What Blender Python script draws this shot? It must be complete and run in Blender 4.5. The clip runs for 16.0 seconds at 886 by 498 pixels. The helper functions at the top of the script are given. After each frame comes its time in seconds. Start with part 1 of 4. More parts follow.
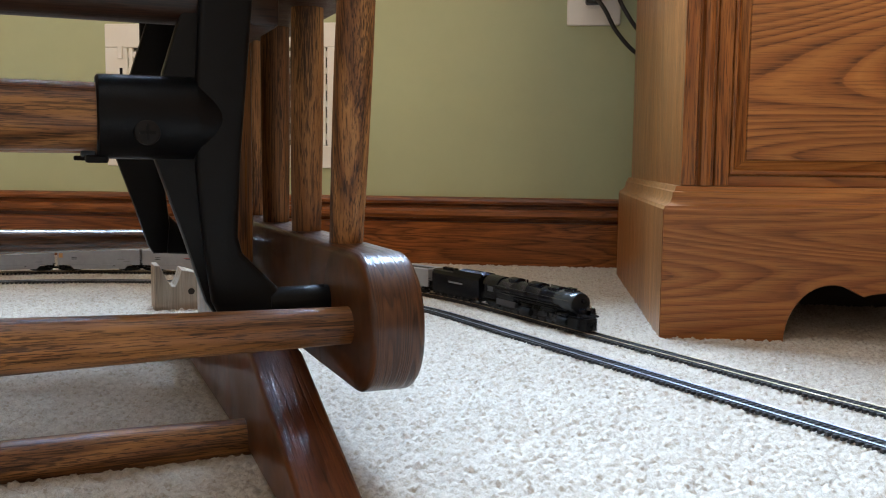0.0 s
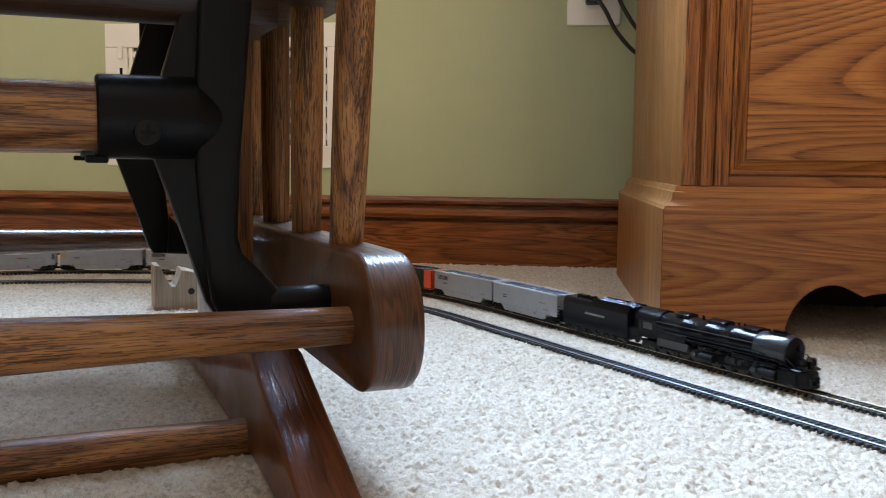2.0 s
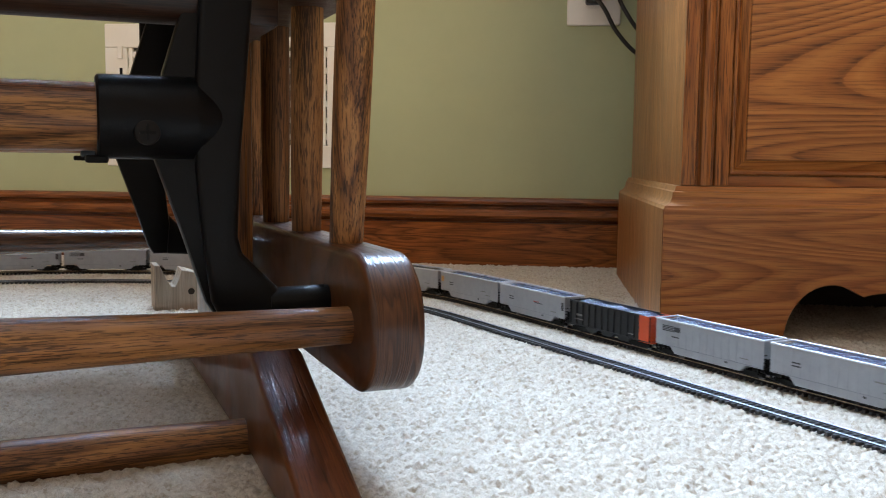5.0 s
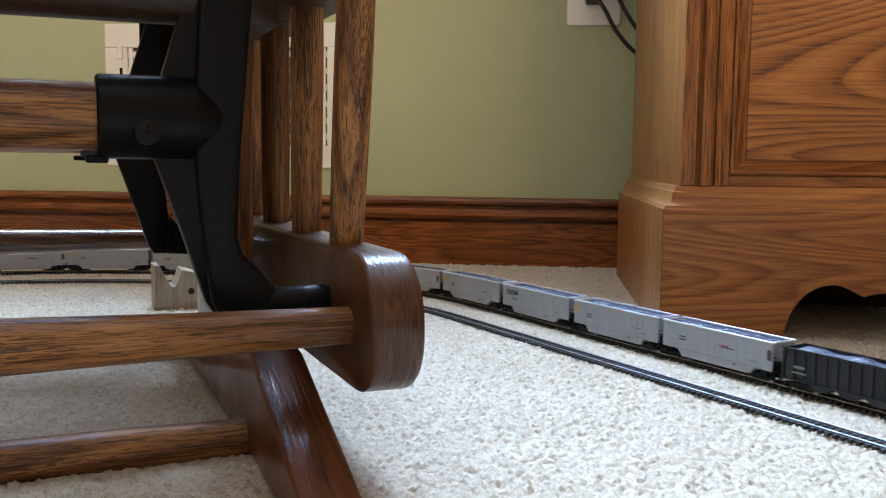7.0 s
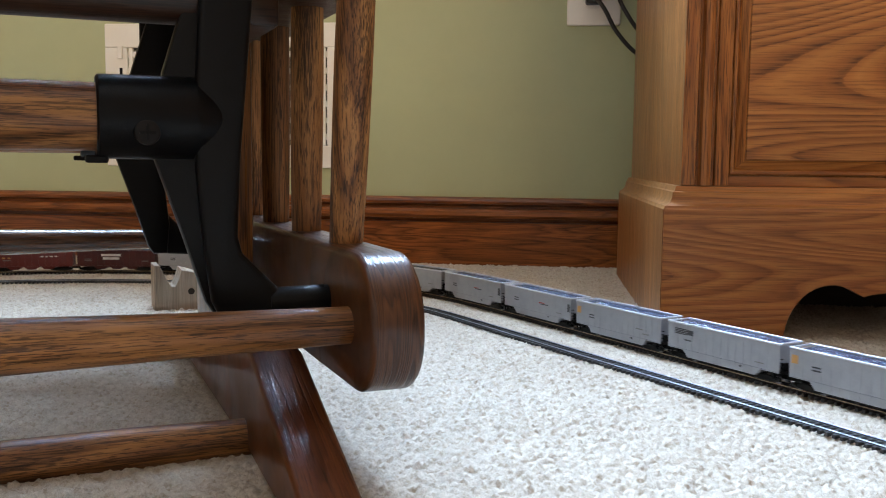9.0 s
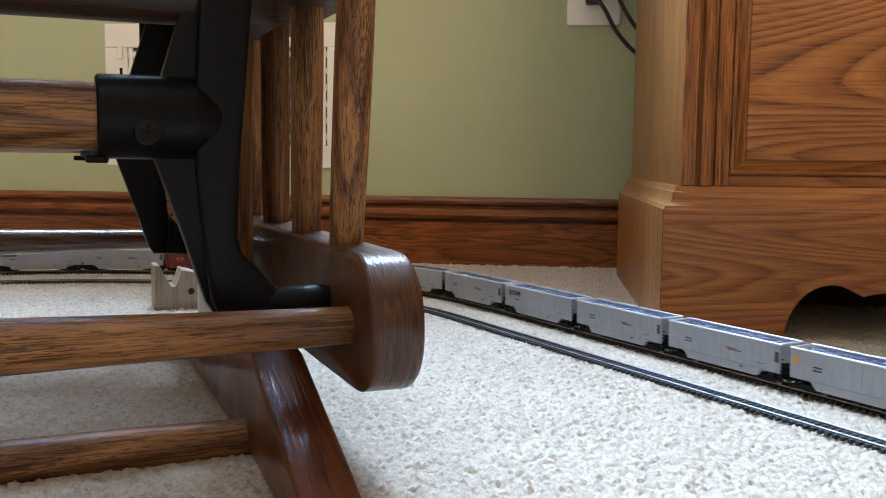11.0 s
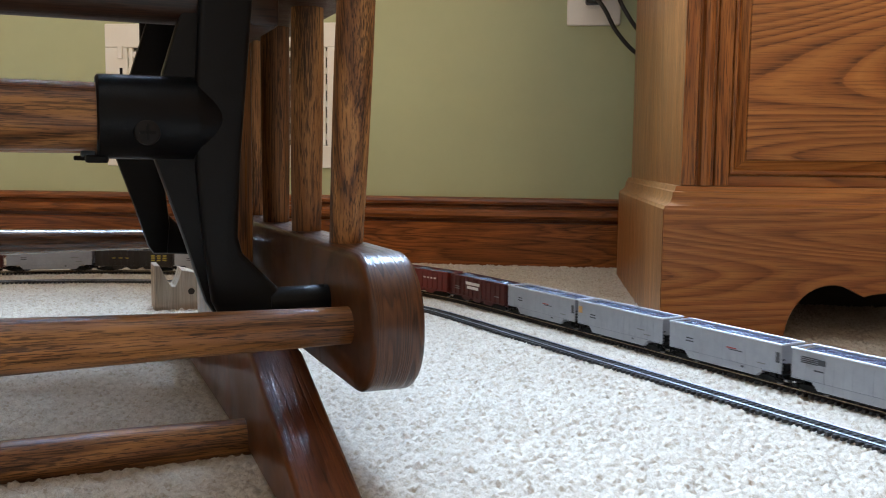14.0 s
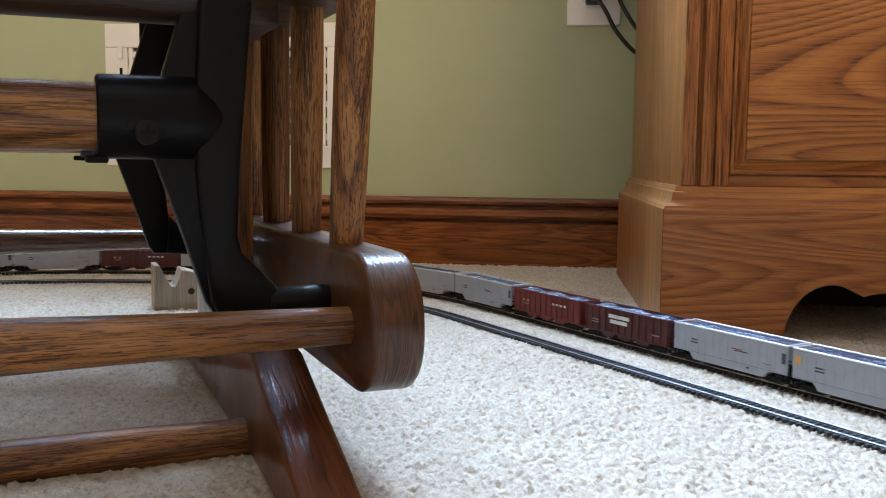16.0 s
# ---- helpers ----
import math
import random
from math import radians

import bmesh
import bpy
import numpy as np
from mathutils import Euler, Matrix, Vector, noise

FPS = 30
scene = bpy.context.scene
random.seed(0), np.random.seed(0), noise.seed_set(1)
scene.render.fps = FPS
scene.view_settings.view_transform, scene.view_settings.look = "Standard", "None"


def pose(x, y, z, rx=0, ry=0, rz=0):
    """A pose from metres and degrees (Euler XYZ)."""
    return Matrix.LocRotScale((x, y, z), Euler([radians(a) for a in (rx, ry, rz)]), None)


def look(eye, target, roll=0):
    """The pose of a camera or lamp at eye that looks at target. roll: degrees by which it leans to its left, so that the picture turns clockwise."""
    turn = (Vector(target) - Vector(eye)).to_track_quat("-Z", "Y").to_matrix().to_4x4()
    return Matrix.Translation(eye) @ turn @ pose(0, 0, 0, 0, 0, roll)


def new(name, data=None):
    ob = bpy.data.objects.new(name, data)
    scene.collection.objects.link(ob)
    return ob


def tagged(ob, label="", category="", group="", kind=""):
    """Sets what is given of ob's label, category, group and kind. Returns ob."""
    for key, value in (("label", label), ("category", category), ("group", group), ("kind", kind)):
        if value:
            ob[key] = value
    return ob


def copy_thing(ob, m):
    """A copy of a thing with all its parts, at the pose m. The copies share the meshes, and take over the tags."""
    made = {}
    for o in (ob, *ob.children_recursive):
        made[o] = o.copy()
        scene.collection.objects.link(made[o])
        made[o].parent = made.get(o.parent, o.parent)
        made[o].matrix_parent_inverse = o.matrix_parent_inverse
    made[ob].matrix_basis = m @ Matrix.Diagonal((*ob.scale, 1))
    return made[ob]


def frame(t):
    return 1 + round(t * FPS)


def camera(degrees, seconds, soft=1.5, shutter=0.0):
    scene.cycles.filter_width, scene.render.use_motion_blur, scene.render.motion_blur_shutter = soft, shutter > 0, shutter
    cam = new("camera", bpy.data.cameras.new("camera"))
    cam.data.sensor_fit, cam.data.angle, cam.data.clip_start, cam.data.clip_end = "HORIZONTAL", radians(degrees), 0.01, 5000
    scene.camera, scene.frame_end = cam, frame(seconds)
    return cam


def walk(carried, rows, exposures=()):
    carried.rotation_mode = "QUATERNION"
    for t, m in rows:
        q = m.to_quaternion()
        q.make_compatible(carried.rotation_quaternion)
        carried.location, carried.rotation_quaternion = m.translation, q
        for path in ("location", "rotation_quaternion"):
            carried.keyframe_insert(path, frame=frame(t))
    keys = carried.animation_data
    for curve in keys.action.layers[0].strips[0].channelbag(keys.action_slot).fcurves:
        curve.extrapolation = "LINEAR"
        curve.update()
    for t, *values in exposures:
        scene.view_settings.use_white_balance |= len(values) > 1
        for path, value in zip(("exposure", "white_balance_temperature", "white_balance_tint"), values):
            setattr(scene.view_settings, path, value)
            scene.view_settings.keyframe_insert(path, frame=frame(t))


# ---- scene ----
cam = camera(52.39, 16.0, soft=1.05, shutter=0.5)
EYE = Vector((0.0, 0.0, 0.1422))
YAW, PITCH, ROLL = 6.102, 5.586, 0.618
AIM = EYE + Vector((-math.sin(radians(YAW)) * math.cos(radians(PITCH)), math.cos(radians(YAW)) * math.cos(radians(PITCH)), -math.sin(radians(PITCH))))
walk(cam, [(0.0, look(EYE, AIM, ROLL)), (16.0, look(EYE, AIM, ROLL))], exposures=[(0.0, -0.06), (16.0, -0.06)])

# ---- world, window light, added fill light ----
world = bpy.data.worlds.new("sky")
world.use_nodes = True
scene.world = world
sky = world.node_tree.nodes.new("ShaderNodeTexSky")
sky.sky_type, sky.sun_disc = "NISHITA", False
sky.sun_elevation, sky.sun_rotation = radians(40), radians(150)
backg = world.node_tree.nodes["Background"]
backg.inputs["Strength"].default_value = 0.05
world.node_tree.links.new(sky.outputs[0], backg.inputs["Color"])


def area_lamp(name, at, to, sx, sy, watts, colour):
    data = bpy.data.lights.new(name, "AREA")
    data.shape, data.size, data.size_y, data.energy, data.color = "RECTANGLE", sx, sy, watts, colour
    ob = new(name, data)
    ob.matrix_world = look(at, to)
    return ob


# back wall inner face, room limits, window openings; south and west are added
WALL_Y, ROOM_W, ROOM_E, ROOM_S, ROOM_H = 1.234, -2.4, 1.9, -1.6, 2.44
WIN_X0, WIN_X1, WIN_Z0, WIN_Z1 = -0.95, 0.08, 0.75, 2.05
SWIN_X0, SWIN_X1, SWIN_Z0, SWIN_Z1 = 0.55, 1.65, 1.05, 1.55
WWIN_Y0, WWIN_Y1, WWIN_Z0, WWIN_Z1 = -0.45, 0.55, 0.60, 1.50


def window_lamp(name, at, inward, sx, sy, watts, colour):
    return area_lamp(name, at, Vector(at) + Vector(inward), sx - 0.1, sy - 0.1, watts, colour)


window_lamp("north_daylight", ((WIN_X0 + WIN_X1) / 2, WALL_Y + 0.06, (WIN_Z0 + WIN_Z1) / 2), (0, -1, 0), WIN_X1 - WIN_X0, WIN_Z1 - WIN_Z0, 275, (0.50, 0.70, 1.0))
# warm fill lamps, set in two unseen windows added for them
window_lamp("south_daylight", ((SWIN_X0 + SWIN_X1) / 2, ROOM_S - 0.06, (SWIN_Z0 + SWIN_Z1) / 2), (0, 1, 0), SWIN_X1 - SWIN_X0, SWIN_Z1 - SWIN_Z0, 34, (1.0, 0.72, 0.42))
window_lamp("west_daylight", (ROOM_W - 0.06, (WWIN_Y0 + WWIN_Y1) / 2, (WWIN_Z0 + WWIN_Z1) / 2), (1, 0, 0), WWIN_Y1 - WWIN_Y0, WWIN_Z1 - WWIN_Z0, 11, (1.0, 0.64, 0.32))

# ---- materials ----


def node_mat(name):
    m = bpy.data.materials.new(name)
    m.use_nodes = True
    nt = m.node_tree
    return m, nt, nt.nodes["Principled BSDF"]


def mapped(nt, scale, rot=(0, 0, 0), loc=(0, 0, 0)):
    tc = nt.nodes.new("ShaderNodeTexCoord")
    mp = nt.nodes.new("ShaderNodeMapping")
    mp.inputs["Scale"].default_value, mp.inputs["Rotation"].default_value, mp.inputs["Location"].default_value = scale, rot, loc
    nt.links.new(tc.outputs["Object"], mp.inputs["Vector"])
    return mp.outputs[0]


def noise_node(nt, vec, scale, detail=4, rough=0.55, dist=0.0):
    n = nt.nodes.new("ShaderNodeTexNoise")
    n.inputs["Scale"].default_value, n.inputs["Detail"].default_value, n.inputs["Roughness"].default_value, n.inputs["Distortion"].default_value = scale, detail, rough, dist
    nt.links.new(vec, n.inputs["Vector"])
    return n.outputs["Fac"]


def ramp(nt, fac, stops):
    r = nt.nodes.new("ShaderNodeValToRGB")
    els = r.color_ramp.elements
    while len(els) < len(stops):
        els.new(0.5)
    for e, (p, c) in zip(els, stops):
        e.position, e.color = p, (*c, 1)
    nt.links.new(fac, r.inputs[0])
    return r.outputs[0]


def mixc(nt, fac, a, b, mode="MIX"):
    n = nt.nodes.new("ShaderNodeMix")
    n.data_type, n.blend_type = "RGBA", mode
    for sock, v in ((n.inputs["Factor"], fac), (n.inputs[6], a), (n.inputs[7], b)):
        if isinstance(v, bpy.types.NodeSocket):
            nt.links.new(v, sock)
        else:
            sock.default_value = (*v, 1) if isinstance(v, tuple) else v
    return n.outputs[2]


def bump(nt, bsdf, height, strength, distance):
    b = nt.nodes.new("ShaderNodeBump")
    b.inputs["Strength"].default_value, b.inputs["Distance"].default_value = strength, distance
    nt.links.new(height, b.inputs["Height"])
    nt.links.new(b.outputs[0], bsdf.inputs["Normal"])


def math_node(nt, op, a, b=None):
    n = nt.nodes.new("ShaderNodeMath")
    n.operation = op
    for sock, v in zip(n.inputs, (a, b)):
        if isinstance(v, bpy.types.NodeSocket):
            nt.links.new(v, sock)
        elif v is not None:
            sock.default_value = v
    return n.outputs[0]


def wood(name, dark, mid, light, axis, rough=0.3, ring=55.0, grain=1.0, coat=0.3, warp=2.2, pore=0.75, shift=(0, 0, 0), flat=(), fleck=0.0, ridge=0.12, feather=0.45, streaks=0.85, sheen=0.11, stretch=0.12):
    """Stained oak: growth bands that start sharp and fade, broken into dashes along the grain, with fine dark pores."""
    m, nt, b = node_mat(name)
    along = {"x": 0, "y": 1, "z": 2}[axis]
    s1, s2, s3 = [1.0, 1.0, 1.0], [1.0, 1.0, 1.0], [1.0, 1.0, 1.0]
    s1[along], s2[along], s3[along] = stretch, 0.030, 0.075
    for k in flat:
        s1[k], s2[k], s3[k] = 0.06, 0.04, 0.08
    v1, v2, v3 = mapped(nt, s1, loc=shift), mapped(nt, s2, loc=shift), mapped(nt, s3, loc=(0.3, 0.1, 0.7))
    info = nt.nodes.new("ShaderNodeObjectInfo")
    w = nt.nodes.new("ShaderNodeTexNoise")
    w.noise_dimensions = "4D"
    for key, val in (("Scale", ring * 0.35), ("Detail", 2.0), ("Roughness", 0.45), ("Distortion", warp * 0.15)):
        w.inputs[key].default_value = val
    nt.links.new(v1, w.inputs["Vector"])
    nt.links.new(info.outputs["Random"], w.inputs["W"])
    streak = noise_node(nt, v2, 650.0, 3, 0.6)
    fray = math_node(nt, "MULTIPLY", streak, feather)
    saw = math_node(nt, "FRACT", math_node(nt, "ADD", math_node(nt, "MULTIPLY", w.outputs["Fac"], 11.0 * grain), fray))
    body = ramp(nt, saw, [(0.0, mid), (0.30, mid), (0.75, light), (1.0, mid)])
    line = ramp(nt, saw, [(0.0, (0.8,) * 3), (0.06, (1.0,) * 3), (0.22, (0.35,) * 3), (0.45, (0.0,) * 3), (0.97, (0.0,) * 3), (1.0, (0.8,) * 3)])
    dashes = ramp(nt, streak, [(0.36, (1.0,) * 3), (0.62, (0.25,) * 3)])
    c = mixc(nt, math_node(nt, "MULTIPLY", line, dashes), body, dark)
    pores = noise_node(nt, v2, 1100.0, 3, 0.65)
    pr = ramp(nt, pores, [(0.38, (1 - pore,) * 3), (0.50, (1, 1, 1))])
    if fleck:
        dash = noise_node(nt, v3, 1700.0, 2, 0.5)
        patch = noise_node(nt, v1, 70.0, 3, 0.55)
        both = math_node(nt, "ADD", dash, math_node(nt, "MULTIPLY", patch, 0.8))
        pr = mixc(nt, 1.0, pr, ramp(nt, both, [(0.74, (1 - fleck,) * 3), (0.82, (1, 1, 1))]), "MULTIPLY")
    fr = ramp(nt, noise_node(nt, v2, 260.0, 4, 0.6), [(0.3, (0.66,) * 3), (0.7, (1.16,) * 3)])
    brr = ramp(nt, noise_node(nt, v1, 14.0, 2, 0.5), [(0.3, (0.75,) * 3), (0.7, (1.15,) * 3)])
    for layer, share in ((pr, 0.85), (fr, streaks), (brr, 0.85)):
        c = mixc(nt, share, c, layer, "MULTIPLY")
    nt.links.new(c, b.inputs["Base Color"])
    nt.links.new(ramp(nt, streak, [(0.3, (rough * 1.3,) * 3), (0.7, (rough * 0.85,) * 3)]), b.inputs["Roughness"])
    b.inputs["Specular IOR Level"].default_value = 0.2 if coat > 0.3 else 0.3
    b.inputs["Coat Weight"].default_value = coat
    b.inputs["Coat Roughness"].default_value = sheen
    high = mixc(nt, 0.5, pr, ramp(nt, saw, [(0.0, (0.0,) * 3), (0.3, (0.6,) * 3), (0.9, (1.0,) * 3), (1.0, (0.0,) * 3)]))
    bump(nt, b, high, ridge * 2.0, 0.0003)
    nt.links.new(b.inputs["Normal"].links[0].from_socket, b.inputs["Coat Normal"])
    return m


def plain(name, colour, rough=0.5, metal=0.0, spread=0.12, scale=60.0, relief=0.0, coat=0.0):
    m, nt, b = node_mat(name)
    v = mapped(nt, (1, 1, 1))
    n1, n2 = noise_node(nt, v, scale, 5), noise_node(nt, v, scale * 9, 3)
    lo, hi = tuple(c * (1 - spread) for c in colour), tuple(min(1, c * (1 + spread)) for c in colour)
    c = ramp(nt, n1, [(0.3, lo), (0.7, hi)])
    f = ramp(nt, n2, [(0.3, (1 - spread * 0.6,) * 3), (0.7, (1, 1, 1))])
    nt.links.new(mixc(nt, 1.0, c, f, "MULTIPLY"), b.inputs["Base Color"])
    rr = ramp(nt, n1, [(0.3, (rough * 0.85,) * 3), (0.7, (min(1, rough * 1.15),) * 3)])
    nt.links.new(rr, b.inputs["Roughness"])
    b.inputs["Metallic"].default_value = metal
    b.inputs["Coat Weight"].default_value = coat
    if relief:
        bump(nt, b, n2, 0.4, relief)
    return m


CHAIR = ((0.085, 0.032, 0.011), (0.24, 0.098, 0.030), (0.40, 0.185, 0.062))
DARK = ((0.035, 0.012, 0.005), (0.064, 0.021, 0.007), (0.095, 0.034, 0.011))
OAK = ((0.16, 0.048, 0.011), (0.32, 0.110, 0.025), (0.41, 0.160, 0.040))
TRIM = ((0.09, 0.025, 0.007), (0.23, 0.072, 0.018), (0.33, 0.112, 0.029))
m_rod = wood("oiled_oak_rod", *CHAIR, "x", rough=0.40, grain=1.3, fleck=0.75, coat=0.22)
m_spindle = wood("oak_spindle", *CHAIR, "z", rough=0.48, grain=1.1, fleck=0.8, coat=0.05)
m_rail = wood("dark_stained_rail", *DARK, "y", rough=0.45, coat=0.5, ring=210, flat=(1, 2), grain=2.0, pore=0.4, ridge=0.45, streaks=0.5, feather=0.2)
# dark stain again, with the upper parts' shade painted in
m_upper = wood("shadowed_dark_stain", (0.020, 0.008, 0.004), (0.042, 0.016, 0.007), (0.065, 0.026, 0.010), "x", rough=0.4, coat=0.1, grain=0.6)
m_post = wood("dark_stained_post", *CHAIR, "z", rough=0.3)
m_oak_x = wood("oak_board", (0.19, 0.058, 0.014), *OAK[1:], "x", rough=0.36, ring=20, grain=4.0, coat=0.08, warp=4, pore=0.35, feather=0.15, streaks=0.5, stretch=0.2)
m_oak_z = wood("oak_stile", *OAK, "z", rough=0.36, ring=40, grain=1.5, coat=0.08, pore=0.4)
m_trim = wood("stained_oak_trim", *TRIM, "x", rough=0.32, ring=70, grain=1.5, coat=0.1, warp=4, pore=0.5)
m_pine = wood("raw_pine", (0.30, 0.22, 0.16), (0.42, 0.34, 0.26), (0.48, 0.40, 0.32), "z", rough=0.8, coat=0.0, pore=0.25)
m_plainwall = plain("tan_wall_paint", (0.24, 0.14, 0.07), 0.7, spread=0.04, scale=5)
m_wall = plain("sage_wall_paint", (0.42, 0.455, 0.275), 0.62, spread=0.05, scale=5, relief=0.0003)
m_white = plain("cream_ceiling_paint", (0.52, 0.46, 0.38), 0.8, spread=0.03, scale=4)
m_plate = plain("white_enamel", (0.80, 0.78, 0.72), 0.4, spread=0.03, scale=20)
m_grille = plain("shadowed_metal", (0.05, 0.05, 0.048), 0.6, spread=0.1)
m_black = plain("black_cast_metal", (0.003, 0.003, 0.0035), 0.40, spread=0.25, scale=120, relief=0.0002)
m_black.node_tree.nodes["Principled BSDF"].inputs["Specular IOR Level"].default_value = 0.15
m_screw = plain("dark_steel", (0.014, 0.012, 0.011), 0.5, metal=0.0)
m_rubber = plain("black_rubber", (0.012, 0.012, 0.012), 0.45)
m_screw.node_tree.nodes["Principled BSDF"].inputs["Specular IOR Level"].default_value = 0.1
# dark colour for the wood knot and for painted shade in hollows
m_void = plain("hollow_shade_and_knot", (0.03, 0.022, 0.015), 0.9)
m_silver = plain("silver_car_paint", (0.34, 0.355, 0.385), 0.40, metal=0.2, spread=0.07, scale=160)
m_lip = plain("pale_rim", (0.60, 0.62, 0.66), 0.3, metal=0.2, spread=0.05)
# coal's base colour carries the blue of a sky reflection
m_coal = plain("glossy_coal_sky_tint", (0.042, 0.062, 0.125), 0.25, spread=0.5, scale=900, relief=0.0006)
m_truck = plain("black_plastic", (0.005, 0.005, 0.005), 0.6)
m_truck.node_tree.nodes["Principled BSDF"].inputs["Specular IOR Level"].default_value = 0.2
m_wheel = plain("wheel_steel", (0.25, 0.24, 0.23), 0.35, metal=0.9)
m_engine = plain("engine_black", (0.004, 0.004, 0.006), 0.2, spread=0.05, scale=40)
m_smokebox = plain("graphite_grey", (0.055, 0.058, 0.062), 0.22, metal=0.5, spread=0.12, scale=200)
m_engine.node_tree.nodes["Principled BSDF"].inputs["Specular IOR Level"].default_value = 0.2
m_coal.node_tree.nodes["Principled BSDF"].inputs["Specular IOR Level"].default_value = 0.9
m_blackcar = plain("black_car_paint", (0.009, 0.010, 0.012), 0.45, spread=0.2, scale=160)
m_orange = plain("orange_paint", (0.60, 0.075, 0.015), 0.45, spread=0.1)
m_maroon = plain("maroon_paint", (0.075, 0.012, 0.010), 0.5, spread=0.2, scale=160)
m_red = plain("oxide_red_paint", (0.15, 0.022, 0.018), 0.5, spread=0.15, scale=160)
m_brown = plain("dark_brown_paint", (0.022, 0.015, 0.011), 0.5, spread=0.2, scale=160)
m_ink = plain("dark_lettering", (0.05, 0.05, 0.055), 0.6)
m_redink = plain("red_lettering", (0.35, 0.06, 0.05), 0.6)
m_pale = plain("white_lettering", (0.70, 0.66, 0.60), 0.6)
m_yellow = plain("yellow_lettering", (0.55, 0.42, 0.06), 0.6)
m_amber = plain("amber_panel", (0.55, 0.30, 0.10), 0.6)
m_dimink = plain("grey_lettering", (0.20, 0.20, 0.19), 0.6)
m_railsteel = plain("nickel_rail", (0.50, 0.40, 0.25), 0.42, metal=0.9, spread=0.1, scale=90)
m_rail_bright = plain("bright_steel_rail", (0.36, 0.37, 0.40), 0.36, metal=0.9, spread=0.1, scale=90)
# web colour is dark to paint the shade on the rails' sides
m_web = plain("rail_web_shade", (0.012, 0.011, 0.010), 0.55)
m_tie = plain("tie_black_plastic", (0.028, 0.027, 0.027), 0.5)
m_glass, gnt, gb = node_mat("window_glass")
gb.inputs["Transmission Weight"].default_value, gb.inputs["Roughness"].default_value, gb.inputs["IOR"].default_value = 1.0, 0.0, 1.02


def carpet_material():
    m, nt, b = node_mat("cream_plush_carpet")
    v = mapped(nt, (1, 1, 1))
    tuft = noise_node(nt, v, 260, 4, 0.65)
    patch = noise_node(nt, v, 9, 3, 0.5)
    fibre = noise_node(nt, v, 1500, 3, 0.7)
    c = ramp(nt, tuft, [(0.32, (0.45, 0.355, 0.25)), (0.46, (0.64, 0.55, 0.44)), (0.66, (0.78, 0.70, 0.585))])
    p = ramp(nt, patch, [(0.3, (0.90, 0.88, 0.86)), (0.7, (1, 1, 1))])
    f = ramp(nt, fibre, [(0.3, (0.72, 0.70, 0.68)), (0.65, (1, 1, 1))])
    c = mixc(nt, 1.0, mixc(nt, 1.0, c, p, "MULTIPLY"), f, "MULTIPLY")
    nt.links.new(c, b.inputs["Base Color"])
    b.inputs["Roughness"].default_value = 0.95
    b.inputs["Sheen Weight"].default_value = 0.15
    bump(nt, b, fibre, 0.7, 0.0012)
    return m


m_carpet = carpet_material()

# ---- mesh helpers ----


def mesh_from(bm, name, mat):
    bmesh.ops.recalc_face_normals(bm, faces=bm.faces[:])
    me = bpy.data.meshes.new(name)
    bm.to_mesh(me)
    bm.free()
    me.materials.append(mat)
    return me


def part(name, bm, material, parent=None, label="", smooth=False):
    me = mesh_from(bm, name, material)
    if smooth:
        me.polygons.foreach_set("use_smooth", [True] * len(me.polygons))
        me.set_sharp_from_angle(angle=radians(35))
    ob = new(name, me)
    if parent is not None:
        ob.parent = parent
    if label:
        ob["label"] = label
    return ob


def thing(name, m, label, category, group="", kind=""):
    ob = new(name)
    ob.empty_display_size = 0.02
    ob.matrix_world = m
    return tagged(ob, label, category, group, kind)


def box(x0, x1, y0, y1, z0, z1, bevel=0.0, seg=2, bm=None):
    bm = bm or bmesh.new()
    b2 = bmesh.new()
    bmesh.ops.create_cube(b2, size=1.0)
    bmesh.ops.transform(b2, verts=b2.verts, matrix=Matrix.Translation(((x0 + x1) / 2, (y0 + y1) / 2, (z0 + z1) / 2)) @ Matrix.Diagonal((x1 - x0, y1 - y0, z1 - z0, 1)))
    if bevel:
        bmesh.ops.bevel(b2, geom=b2.edges[:], offset=bevel, segments=seg, profile=0.5, affect="EDGES")
    return absorb(bm, b2)


def absorb(bm, b2):
    vs = [bm.verts.new(v.co) for v in b2.verts]
    b2.verts.index_update()
    for f in b2.faces:
        try:
            bm.faces.new([vs[v.index] for v in f.verts])
        except ValueError:
            pass
    b2.free()
    return bm


def turned(p0, p1, rings, seg=24, bm=None):
    """A round bar from p0 to p1; rings are (fraction along, radius)."""
    bm = bm or bmesh.new()
    p0, p1 = Vector(p0), Vector(p1)
    q = (p1 - p0).to_track_quat("Z", "Y").to_matrix()
    loops = []
    for f, r in rings:
        c = p0.lerp(p1, f)
        loops.append([bm.verts.new(c + q @ Vector((math.cos(a) * r, math.sin(a) * r, 0))) for a in (2 * math.pi * i / seg for i in range(seg))])
    for a, b in zip(loops, loops[1:]):
        for i in range(seg):
            bm.faces.new((a[i], a[(i + 1) % seg], b[(i + 1) % seg], b[i]))
    bm.faces.new(loops[0][::-1])
    bm.faces.new(loops[-1])
    return bm


def cyl(p0, p1, r, seg=20, bm=None, r1=None):
    return turned(p0, p1, [(0, r), (1, r if r1 is None else r1)], seg, bm)


